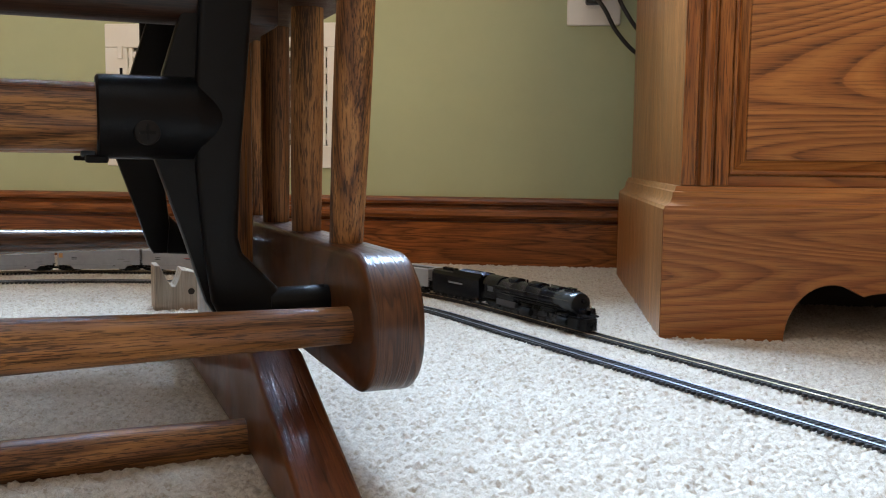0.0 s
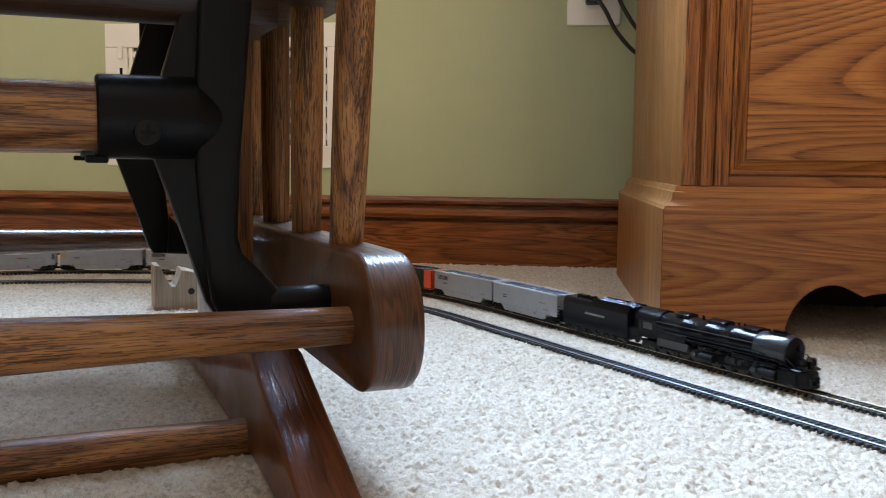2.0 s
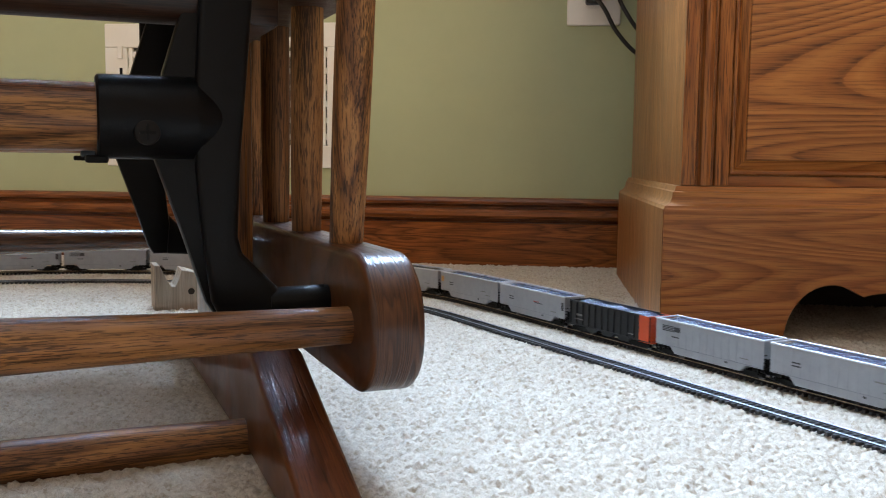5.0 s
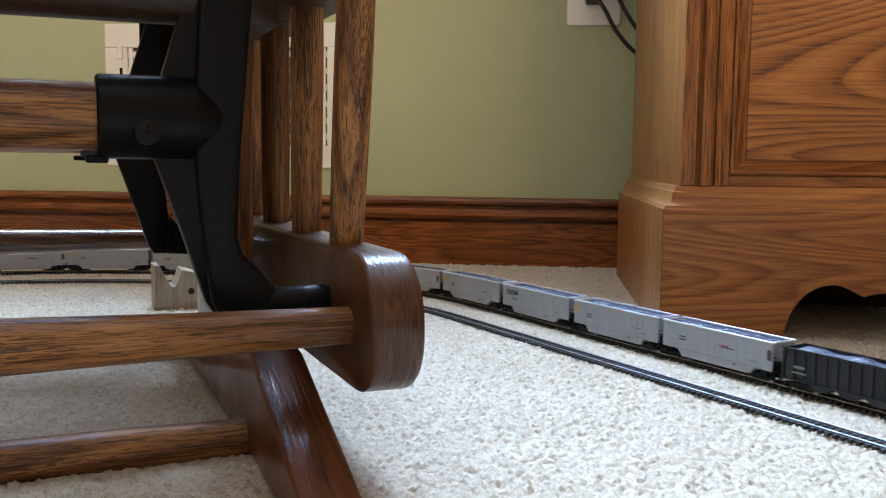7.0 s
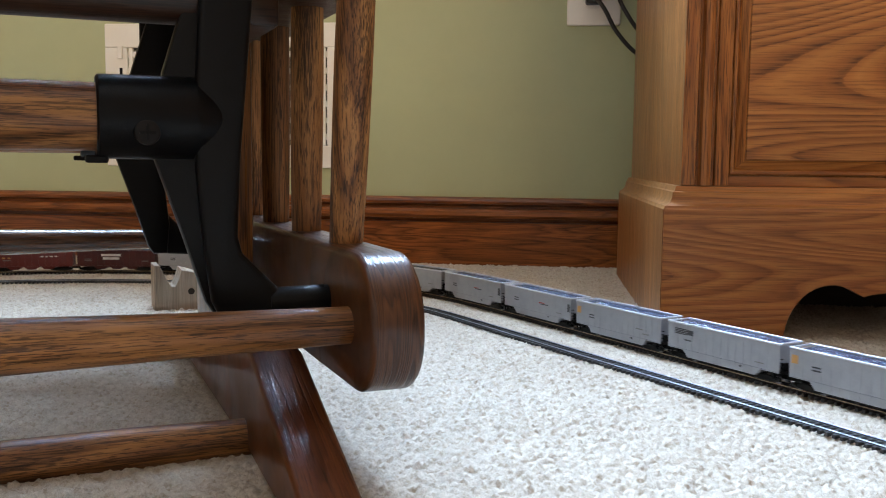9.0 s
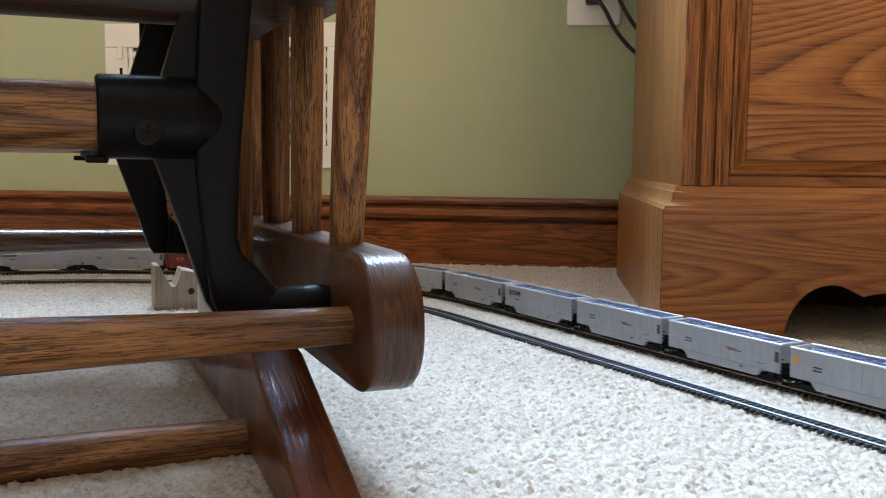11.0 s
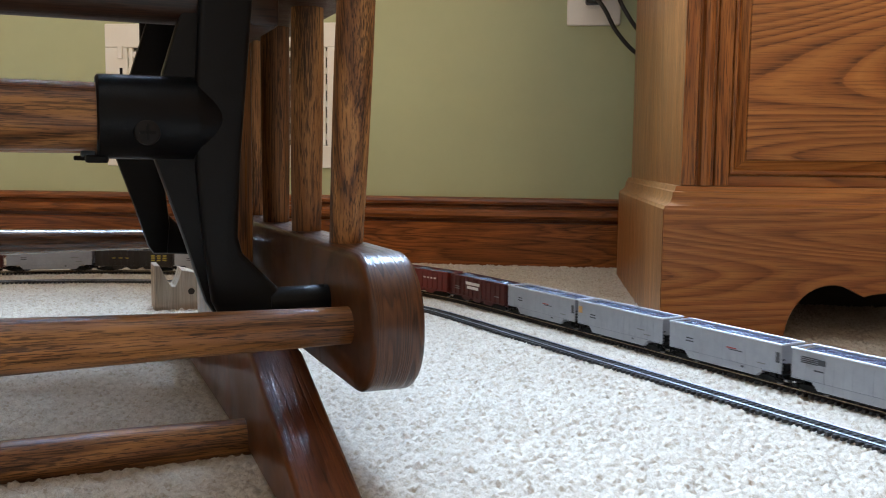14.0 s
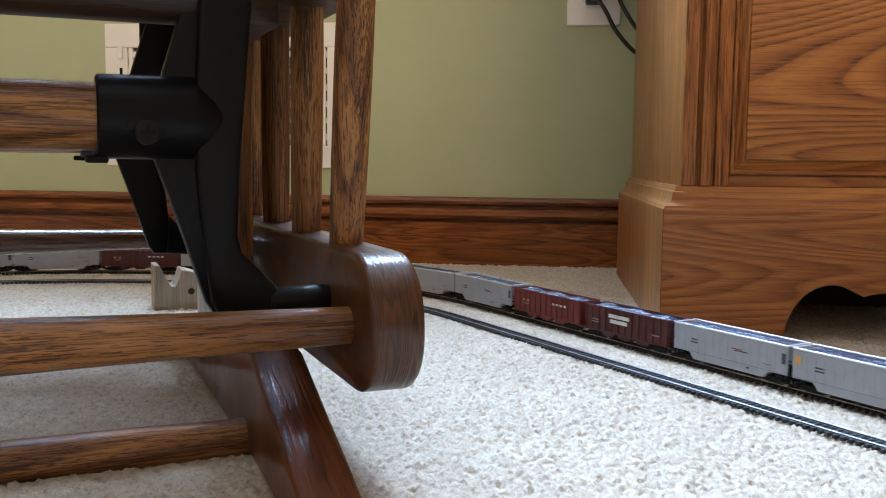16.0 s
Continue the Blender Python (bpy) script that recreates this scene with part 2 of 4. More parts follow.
def prism(outline, axis, a, b, bevel=0.0, seg=2, bm=None):
    """A flat outline pushed from a to b along an axis: x takes (y, z), y takes (x, z), z takes (x, y)."""
    b2 = bmesh.new()
    put = {"x": lambda p, t: (t, p[0], p[1]), "y": lambda p, t: (p[0], t, p[1]), "z": lambda p, t: (p[0], p[1], t)}[axis]
    lo, hi = [b2.verts.new(put(p, a)) for p in outline], [b2.verts.new(put(p, b)) for p in outline]
    n = len(outline)
    caps = [b2.faces.new(lo), b2.faces.new(hi[::-1])]
    for i in range(n):
        b2.faces.new((lo[i], hi[i], hi[(i + 1) % n], lo[(i + 1) % n]))
    bmesh.ops.recalc_face_normals(b2, faces=b2.faces[:])
    if bevel:
        es = [e for f in caps for e in f.edges]
        bmesh.ops.bevel(b2, geom=es, offset=bevel, segments=seg, profile=0.5, affect="EDGES")
    return absorb(bm or bmesh.new(), b2)


def arc_pts(cx, cy, r, a0, a1, n):
    return [(cx + r * math.cos(radians(a0 + (a1 - a0) * i / n)), cy + r * math.sin(radians(a0 + (a1 - a0) * i / n))) for i in range(n + 1)]


# ---- the room ----


def wall_with_hole(name, axis, at, thick, a0, a1, h0, h1, label, paint):
    """A wall along x (axis y) or along y (axis x) with one window opening."""
    lo, hi = (ROOM_W - 0.12, ROOM_E + 0.12) if axis == "y" else (ROOM_S, WALL_Y)
    bm = bmesh.new()
    for p0, p1, z0, z1 in ((lo, a0, 0, ROOM_H), (a1, hi, 0, ROOM_H), (a0, a1, 0, h0), (a0, a1, h1, ROOM_H)):
        if axis == "y":
            box(p0, p1, at, at + thick, z0 - 0.02, z1, bm=bm)
        else:
            box(at, at + thick, p0, p1, z0 - 0.02, z1, bm=bm)
    return tagged(part(name, bm, paint), label, "wall", kind="structure")


wall_with_hole("wall_north", "y", WALL_Y, 0.12, WIN_X0, WIN_X1, WIN_Z0, WIN_Z1, "sage green painted wall behind the tracks", m_wall)
wall_with_hole("wall_south", "y", ROOM_S - 0.12, 0.12, SWIN_X0, SWIN_X1, SWIN_Z0, SWIN_Z1, "warm tan painted wall with an added wide fill window", m_plainwall)
wall_with_hole("wall_west", "x", ROOM_W - 0.12, 0.12, WWIN_Y0, WWIN_Y1, WWIN_Z0, WWIN_Z1, "warm tan painted side wall with an added fill window", m_plainwall)
tagged(part("wall_east", box(ROOM_E, ROOM_E + 0.12, ROOM_S, WALL_Y, -0.02, ROOM_H), m_plainwall), "warm tan painted plain wall", "wall", kind="structure")
# unseen half wall, added to block south light; low opening for both tracks
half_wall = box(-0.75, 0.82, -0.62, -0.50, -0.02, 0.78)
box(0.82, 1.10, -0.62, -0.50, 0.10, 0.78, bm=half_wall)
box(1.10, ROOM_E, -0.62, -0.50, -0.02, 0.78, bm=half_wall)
tagged(part("half_wall", half_wall, m_plainwall), "added half-height tan wall that blocks low light, with track opening", "wall", kind="structure")
tagged(part("ceiling", box(ROOM_W - 0.12, ROOM_E + 0.12, ROOM_S - 0.12, WALL_Y + 0.12, ROOM_H, ROOM_H + 0.1), m_white), "cream painted flat ceiling", "ceiling", kind="structure")
tagged(part("floor", box(ROOM_W - 0.12, ROOM_E + 0.12, ROOM_S - 0.12, WALL_Y + 0.12, -0.06, -0.004), m_carpet), "cream plush carpeted floor", "floor", kind="structure")


def window(name, axis, at, a0, a1, z0, z1, label):
    w = thing(name, Matrix(), label, "window", kind="structure")
    mid, zm = (a0 + a1) / 2, (z0 + z1) / 2
    for p0, p1, q0, q1 in ((a0, a1, z0, z0 + 0.05), (a0, a1, z1 - 0.05, z1), (a0, a0 + 0.05, z0 + 0.05, z1 - 0.05), (a1 - 0.05, a1, z0 + 0.05, z1 - 0.05), (a0 + 0.05, a1 - 0.05, zm - 0.02, zm + 0.02)):
        if axis == "y":
            part("window_frame", box(p0, p1, at + 0.07, at + 0.11, q0, q1, 0.004), m_trim, w)
        else:
            part("window_frame", box(at + 0.07, at + 0.11, p0, p1, q0, q1, 0.004), m_trim, w)
    if axis == "y":
        pane = part("pane", box(a0 + 0.05, a1 - 0.05, at + 0.088, at + 0.092, z0 + 0.05, z1 - 0.05), m_glass, w)
    else:
        pane = part("pane", box(at + 0.088, at + 0.092, a0 + 0.05, a1 - 0.05, z0 + 0.05, z1 - 0.05), m_glass, w)
    pane.visible_shadow = False


# unseen sill, run deep and long to shade the floor along the wall
tagged(part("window_sill", box(WIN_X0 - 0.3, WIN_X1 + 0.3, WALL_Y - 0.160, WALL_Y + 0.065, WIN_Z0 - 0.025, WIN_Z0 - 0.001, 0.005), m_trim), "unseen stained oak sill board that shades the floor", "window sill", kind="structure")
window("window_1", "y", WALL_Y, WIN_X0, WIN_X1, WIN_Z0, WIN_Z1, "unseen window with stained wood frame and clear panes")
# these two windows are added around the fill lamps
window("window_2", "y", ROOM_S - 0.18, SWIN_X0, SWIN_X1, SWIN_Z0, SWIN_Z1, "unseen window with stained wood frame and clear panes")
window("window_3", "x", ROOM_W - 0.18, WWIN_Y0, WWIN_Y1, WWIN_Z0, WWIN_Z1, "unseen window with stained wood frame and clear panes")


def carpet_pile():
    """Plush pile as one height field of rounded tufts, finer than the floor slab beneath."""
    x0, x1, y0, y1, step, cell = -0.74, 0.46, 0.29, WALL_Y - 0.012, 0.00125, 0.0029
    nx, ny = int((x1 - x0) / step), int((y1 - y0) / step)
    xs, ys = np.linspace(x0, x1, nx), np.linspace(y0, y1, ny)
    gx, gy = np.meshgrid(xs, ys)
    rng = np.random.RandomState(4)
    cx, cy = int((x1 - x0) / cell) + 4, int((y1 - y0) / cell) + 4
    jx, jy, jh = rng.rand(cy, cx), rng.rand(cy, cx), rng.rand(cy, cx)
    wob = rng.rand(ny // 6 + 2, nx // 6 + 2)
    fx, fy = (gx - x0) / cell + 1.5, (gy - y0) / cell + 1.5
    ix, iy = fx.astype(int), fy.astype(int)
    best = np.full(gx.shape, -9.0)
    for dx in (-1, 0, 1):
        for dy in (-1, 0, 1):
            a, b = np.clip(iy + dy, 0, cy - 1), np.clip(ix + dx, 0, cx - 1)
            d2 = (fx - (b + jx[a, b])) ** 2 + (fy - (a + jy[a, b])) ** 2
            best = np.maximum(best, jh[a, b] * 0.9 - d2 * 1.3)
    gz = np.clip(best, -1.3, 1.0) * 0.0024 + 0.0004 + (rng.rand(ny, nx) - 0.5) * 0.0016
    gz += (wob[(np.arange(ny) // 6)[:, None], (np.arange(nx) // 6)[None, :]] - 0.5) * 0.0008
    gx = gx + (rng.rand(ny, nx) - 0.5) * step * 0.8
    gy = gy + (rng.rand(ny, nx) - 0.5) * step * 0.8
    co = np.stack([gx.ravel(), gy.ravel(), gz.ravel()], 1)
    i = (np.arange(ny - 1)[:, None] * nx + np.arange(nx - 1)[None, :]).ravel()
    faces = np.stack([i, i + 1, i + nx + 1, i + nx], 1)
    me = bpy.data.meshes.new("carpet_pile")
    me.vertices.add(len(co))
    me.vertices.foreach_set("co", co.ravel())
    me.loops.add(faces.size)
    me.loops.foreach_set("vertex_index", faces.ravel().astype(np.int32))
    me.polygons.add(len(faces))
    me.polygons.foreach_set("loop_start", np.arange(0, faces.size, 4, dtype=np.int32))
    me.polygons.foreach_set("use_smooth", np.ones(len(faces), dtype=bool))
    me.update(calc_edges=True)
    me.materials.append(m_carpet)
    tagged(new("carpet_pile", me), "cream plush carpet pile with lumpy tufts", "carpet", kind="stuff")


carpet_pile()

# baseboard with a moulded cap, stopped at the cabinet's side
PROFILE = [(0, -0.004), (0.0125, -0.004), (0.0125, 0.0585), (0.0110, 0.0592), (0.0035, 0.0596), (0.0035, 0.0640), (0.0150, 0.0648), (0.0172, 0.0690), (0.0165, 0.0740), (0.0130, 0.0775), (0.0040, 0.0790), (0.0030, 0.0832), (0.0125, 0.0842), (0.0132, 0.0880), (0.0110, 0.0915), (0.0060, 0.0932), (0, 0.0935)]
tagged(part("baseboard", prism([(WALL_Y - a, z) for a, z in PROFILE], "x", ROOM_W, ROOM_E), m_trim), "stained oak baseboard with moulded cap", "baseboard", kind="structure")

# ---- cabinet ----


def cabinet():
    x0, x1, yf, yb, top = 0.1135, 1.02, 0.7486, 1.150, 0.60
    c = thing("cabinet", Matrix(), "golden oak cabinet with raised panel and scalloped base", "cabinet")
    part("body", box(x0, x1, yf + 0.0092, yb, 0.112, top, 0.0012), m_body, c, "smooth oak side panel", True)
    part("top", box(x0 - 0.02, x1 + 0.02, yf - 0.025, yb, top, top + 0.025, 0.006), m_oak_x, c, "", True)
    # plinth: moulded boards on the front and the side, mitred at the corner
    bx, by = 0.0985, 0.7366
    prof = [(0, 0), (0, 0.1055), (0.0010, 0.1066), (0.0014, 0.1082), (0.0042, 0.1092), (0.0066, 0.1115), (0.0078, 0.1150), (0.0082, 0.1192), (0.0098, 0.1200), (0.0112, 0.1240), (0.018, 0.1245), (0.018, 0)]
    bm = bmesh.new()
    lo = [bm.verts.new((bx + a, by + a + 0.0004, z)) for a, z in prof]
    hi = [bm.verts.new((bx + a, yb, z)) for a, z in prof]
    for i in range(len(prof)):
        j = (i + 1) % len(prof)
        bm.faces.new((lo[i], hi[i], hi[j], lo[j]))
    bm.faces.new(lo)
    bm.faces.new(hi[::-1])
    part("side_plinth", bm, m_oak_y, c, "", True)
    # front board outline with the scalloped cut-out
    cut = arc_pts(0.2325, 0.0, 0.0365, 180, 62, 14)
    cut = [(x, z * 1.30) for x, z in cut]
    cusp = [(0.2562, 0.0385), (0.262, 0.0405), (0.275, 0.0425), (0.30, 0.043)]
    half = cut[:-1] + cusp
    mid = (bx + x1 + 0.015) / 2
    line = [(bx + 0.0006, 0.0)] + half + [(2 * mid - x, z) for x, z in half[::-1]] + [(x1 + 0.0144, 0.0), (x1 + 0.0144, 0.1055), (bx + 0.0006, 0.1055)]
    part("front_plinth", prism(line, "y", by, by + 0.018), m_oak_x, c)
    cap = [(by + a, z) for a, z in prof[1:-1]] + [(by + 0.018, 0.1055)]
    bm = bmesh.new()
    # the cap narrows at the corner to follow the mitre
    lo = [bm.verts.new((bx + (y - by), y, z)) for y, z in cap]
    hi = [bm.verts.new((x1 + 0.0144, y, z)) for y, z in cap]
    for i in range(len(cap)):
        j = (i + 1) % len(cap)
        bm.faces.new((lo[i], hi[i], hi[j], lo[j]))
    bm.faces.new(lo)
    bm.faces.new(hi[::-1])
    part("plinth_cap", bm, m_oak_x, c, "", True)
    # dark sheet halfway under the cabinet stands in for its unlit hollow
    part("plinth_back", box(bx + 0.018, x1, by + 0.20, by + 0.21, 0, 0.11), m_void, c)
    # face: fluted corner stile, then a panel with a bevelled frame
    flute = [(x0, yf), (x0 + 0.0105, yf - 0.0012), (x0 + 0.0120, yf + 0.0022), (x0 + 0.0130, yf + 0.0022), (x0 + 0.0150, yf - 0.0030), (x0 + 0.0190, yf - 0.0036), (x0 + 0.0225, yf - 0.0022), (x0 + 0.0235, yf + 0.0015), (x0 + 0.0250, yf + 0.0015), (x0 + 0.0262, yf - 0.001), (x0 + 0.0375, yf + 0.0015), (x0 + 0.0375, yf + 0.009), (x0, yf + 0.009)]
    part("corner_stile", prism(flute, "z", 0.1247, top), m_oak_zd, c, "fluted oak corner moulding")
    px0, px1, pz0, pz1 = x0 + 0.0375, x1 - 0.04, 0.1335, 0.55
    part("bottom_rail", box(px0, px1, yf + 0.0062, yf + 0.012, 0.1247, pz0 - 0.001), m_oak_x, c)
    part("top_rail", box(px0, px1, yf - 0.001, yf + 0.012, pz1 + 0.001, top), m_oak_x, c)
    part("stile", box(px1 + 0.001, x1, yf - 0.001, yf + 0.012, 0.1247, top), m_oak_z, c)
    w, hi, lo = 0.0118, yf - 0.0035, yf + 0.0040
    part("raised_panel", box(px0 + w, px1 - w, hi, yf + 0.008, pz0 + w, pz1 - w, 0.0008), m_panel, c, "oak panel with bold cathedral grain")
    corners = [(px0, pz0), (px1, pz0), (px1, pz1), (px0, pz1)]
    inner = [(px0 + w, pz0 + w), (px1 - w, pz0 + w), (px1 - w, pz1 - w), (px0 + w, pz1 - w)]
    for k in range(4):
        j = (k + 1) % 4
        bm = bmesh.new()
        steps = []
        for f, y in ((0.0, lo), (0.12, lo - 0.0026), (0.30, lo - 0.0030), (0.40, lo - 0.0012), (0.97, hi)):
            steps.append([bm.verts.new((q[0] + (r[0] - q[0]) * f, y, q[1] + (r[1] - q[1]) * f)) for q, r in ((corners[k], inner[k]), (corners[j], inner[j]))])
        steps.append([bm.verts.new((v.co.x, yf + 0.008, v.co.z)) for v in steps[-1]])
        steps.append([bm.verts.new((v.co.x, yf + 0.008, v.co.z)) for v in steps[0]])
        for p, q in zip(steps, steps[1:] + steps[:1]):
            bm.faces.new((p[0], p[1], q[1], q[0]))
        bm.faces.new([p[0] for p in steps])
        bm.faces.new([p[1] for p in steps][::-1])
        part("panel_moulding", bm, m_oak_x if k % 2 == 0 else m_oak_zd, c)
    return c


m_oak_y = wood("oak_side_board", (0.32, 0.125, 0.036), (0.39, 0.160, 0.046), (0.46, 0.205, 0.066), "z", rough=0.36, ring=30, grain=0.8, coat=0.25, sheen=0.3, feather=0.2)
m_oak_zd = wood("oak_moulding", (0.17, 0.050, 0.011), (0.29, 0.094, 0.020), (0.38, 0.135, 0.032), "z", rough=0.36, ring=40, grain=1.8, coat=0.08)
# paler than the front oak: light on the side put into the colour
m_body = wood("oak_end_panel_lit", (0.36, 0.150, 0.048), (0.42, 0.180, 0.055), (0.50, 0.230, 0.080), "z", rough=0.36, ring=30, grain=0.9, coat=0.25, sheen=0.3, feather=0.25)
m_panel = wood("oak_panel", (0.10, 0.031, 0.008), *OAK[1:], "x", rough=0.34, ring=17, grain=4.2, coat=0.08, warp=5, pore=0.35, feather=0.12, streaks=0.45, stretch=0.27, shift=(0.13, 0.0, 0.07))
cabinet()

# ---- wall fittings ----


def floor_register():
    r = thing("wall_register", Matrix.Translation((-0.438, WALL_Y, 0.2296)), "white enamelled air register set into the green wall", "air register")
    hw, hh = 0.1745, 0.0990
    for a, b, z0, z1 in ((-hw, hw, 0.066, hh), (-hw, hw, -hh, -0.068), (-hw, -0.142, -0.068, 0.066), (0.144, hw, -0.068, 0.066)):
        part("plate", box(a, b, -0.006, 0.0, z0, z1, 0.0015), m_plate, r)
    # dark sheet paints the shade in the register's gaps
    part("backing", box(-0.142, 0.144, 0.0, 0.002, -0.068, 0.066), m_grille, r)
    for k in range(9):
        x = -0.137 + k * 0.0345
        part("slat", box(x - 0.0025, x + 0.0025, -0.005, 0.0, -0.0678, 0.0658), m_plate, r)
    for k in range(6):
        z = -0.056 + k * 0.0225
        part("slat", box(-0.1418, 0.1438, -0.0042, -0.0005, z - 0.004, z + 0.004), m_plate, r)
    part("lever", box(-0.154, -0.147, -0.011, -0.006, 0.050, 0.068, 0.001), m_plate, r)
    return r


floor_register()


def outlet():
    o = thing("wall_outlet", Matrix.Translation((0.0656, WALL_Y, 0.380)), "white wall outlet plate with two sockets", "outlet")
    part("plate", box(-0.035, 0.035, -0.0055, 0.0, -0.0572, 0.0572, 0.0022, 3), m_plate, o, "", True)
    for z in (-0.0195, 0.0195):
        s = part("socket", cyl((0, -0.0055, z), (0, -0.0075, z), 0.0165, 28), m_plate, o)
        # dark bars paint the shade inside the socket slots
        for x in (-0.0062, 0.0062):
            part("slot", box(x - 0.0009, x + 0.0009, -0.0079, -0.0074, z - 0.001, z + 0.007), m_void, s)
    return o


outlet()


def cord(name, pts, r, label):
    cu = bpy.data.curves.new(name, "CURVE")
    cu.dimensions, cu.bevel_depth, cu.bevel_resolution, cu.resolution_u = "3D", r, 3, 8
    sp = cu.splines.new("BEZIER")
    sp.bezier_points.add(len(pts) - 1)
    for b, p in zip(sp.bezier_points, pts):
        b.co, b.handle_left_type, b.handle_right_type = p, "AUTO", "AUTO"
    tmp = new(name, cu)
    me = bpy.data.meshes.new_from_object(tmp.evaluated_get(bpy.context.evaluated_depsgraph_get()))
    bpy.data.objects.remove(tmp)
    me.materials.clear()
    me.materials.append(m_rubber)
    return me


def power_cord(x, z, drop, label):
    p = thing("power_cord", Matrix(), label, "cord", "cords at the outlet")
    part("plug", box(x - 0.010, x + 0.010, WALL_Y - 0.032, WALL_Y - 0.0077, z - 0.008, z + 0.009, 0.003), m_rubber, p, "", True)
    me = cord("cable", [(x, WALL_Y - 0.030, z), (x + 0.010, WALL_Y - 0.036, z - 0.012), (x + 0.032, WALL_Y - 0.034, z - drop * 0.62), (x + 0.064, WALL_Y - 0.030, z - drop), (x + 0.12, WALL_Y - 0.016, z - drop - 0.02)], 0.0027, "")
    ob = new("cable", me)
    ob.parent = p


power_cord(0.0640, 0.3560, 0.078, "black cord plugged into the white outlet")
power_cord(0.0700, 0.4020, 0.100, "black cord plugged into the upper socket")

# ---- glider ottoman: local x along its rods, y along its rails ----
GLIDER = Matrix(((0.8721, -0.4894, 0, 0), (0.4894, 0.8721, 0, 0), (0, 0, 1, 0), (0, 0, 0, 1)))
UC, VC, VB = -0.130, 0.593, 0.5425
R_IN, R_OUT = 0.113, 0.1363


def rail_outline(v0, v1, z0, z1, r):
    return arc_pts(v0 + r, z1 - r, r, 180, 90, 8) + arc_pts(v1 - r, z1 - r, r, 90, 0, 8) + arc_pts(v1 - r * 0.9, z0 + r * 0.9, r * 0.9, 0, -90, 8) + arc_pts(v0 + r * 0.9, z0 + r * 0.9, r * 0.9, -90, -180, 8)


def glider():
    g = thing("glider_ottoman", GLIDER, "dark stained oak glider ottoman with black iron brackets", "glider ottoman")

    def mir(u):
        return 2 * UC - u
    for side in (0, 1):
        f = mir if side else (lambda u: u)
        # moving lower rail, spindles and upper rail
        part("rail", prism(rail_outline(0.3335, 2 * VC - 0.3335, 0.0445, 0.1035, 0.0285), "x", f(R_IN), f(R_OUT), 0.003, 3), m_rail, g, "dark glossy rail with rounded end", True)
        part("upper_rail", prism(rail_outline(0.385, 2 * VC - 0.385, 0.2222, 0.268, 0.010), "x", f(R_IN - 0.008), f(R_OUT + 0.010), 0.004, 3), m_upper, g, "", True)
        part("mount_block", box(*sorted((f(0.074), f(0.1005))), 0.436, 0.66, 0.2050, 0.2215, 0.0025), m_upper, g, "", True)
        for k in range(6):
            v = 0.4085 + k * 0.0738
            lean = -0.017 if k == 0 else (-0.004 if k == 1 else (0.0 if k < 4 else 0.008))
            part("spindle", turned((f(0.1250), v, 0.099), (f(0.1250), v + lean, 0.224), [(0, 0.0079), (0.35, 0.0086), (0.7, 0.0089), (1, 0.0086)], 28), m_spindle, g, "", True)
        # standing base: sloped foot and centre post
        foot = [(0.296, -0.003), (0.308, -0.003), (0.43, 0.004), (0.62, 0.004), (0.735, -0.003), (0.747, -0.003), (0.745, 0.003), (0.70, 0.018), (0.60, 0.040), (0.53, 0.052), (0.46, 0.058), (0.413, 0.0515), (0.330, 0.0175), (0.297, 0.004)]
        part("foot", prism(foot, "x", f(0.080), f(0.105), 0.0022, 3), m_foot, g, "reddish glossy sloping foot", True)
        part("post", prism([(0.522, 0.036), (0.592, 0.036), (0.592, 0.2045), (0.522, 0.2045)], "x", f(0.081), f(0.104), 0.002), m_post, g, "", True)
    # rods across
    for v, z, r0, r1, n in ((0.3655, 0.0718, 0.0118, 0.0080, "lower_rod"), (2 * VC - 0.3655, 0.0718, 0.0112, 0.0080, "lower_rod"), (0.4275, 0.0085, 0.0098, 0.0088, "floor_rod"), (2 * VB - 0.4275, 0.0085, 0.0098, 0.0088, "floor_rod")):
        e = R_IN if n == "lower_rod" else 0.080
        # the far lower rod takes the darker wood
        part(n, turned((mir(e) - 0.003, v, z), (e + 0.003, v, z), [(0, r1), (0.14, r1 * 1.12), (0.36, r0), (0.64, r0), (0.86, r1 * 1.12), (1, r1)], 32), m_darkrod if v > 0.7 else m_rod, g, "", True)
    for v in (0.405, 2 * VB - 0.405):
        part("cross_rod", turned((mir(0.03), v, 0.1590), (0.03, v, 0.1590), [(0, 0.0142), (1, 0.0142)], 36), m_rod, g, "thick round oak cross rod", True)
        if v < VC:
            part("top_rod", turned((mir(0.066), v + 0.006, 0.2110), (0.066, v + 0.006, 0.2110), [(0, 0.0115), (0.5, 0.0125), (1, 0.0115)], 28), m_upper, g, "dark stained rod with shade painted in", True)
    # unseen slatted seat deck, added to shade all below
    for k in range(6):
        v = 0.385 + k * 0.071
        part("seat_slat", box(mir(R_OUT + 0.010), R_OUT + 0.010, v, v + 0.053, 0.2685, 0.285, 0.003), m_rod, g)
    # iron brackets
    for sv in (0, 1):
        for su in (0, 1):
            b = bracket(g)
            b.matrix_basis = Matrix.Translation((UC if su else 0, VB if sv else 0, 0)) @ Matrix.Diagonal((-1 if su else 1, -1 if sv else 1, 1, 1)) @ Matrix.Translation((-UC if su else 0, -VB if sv else 0, 0))
    return g


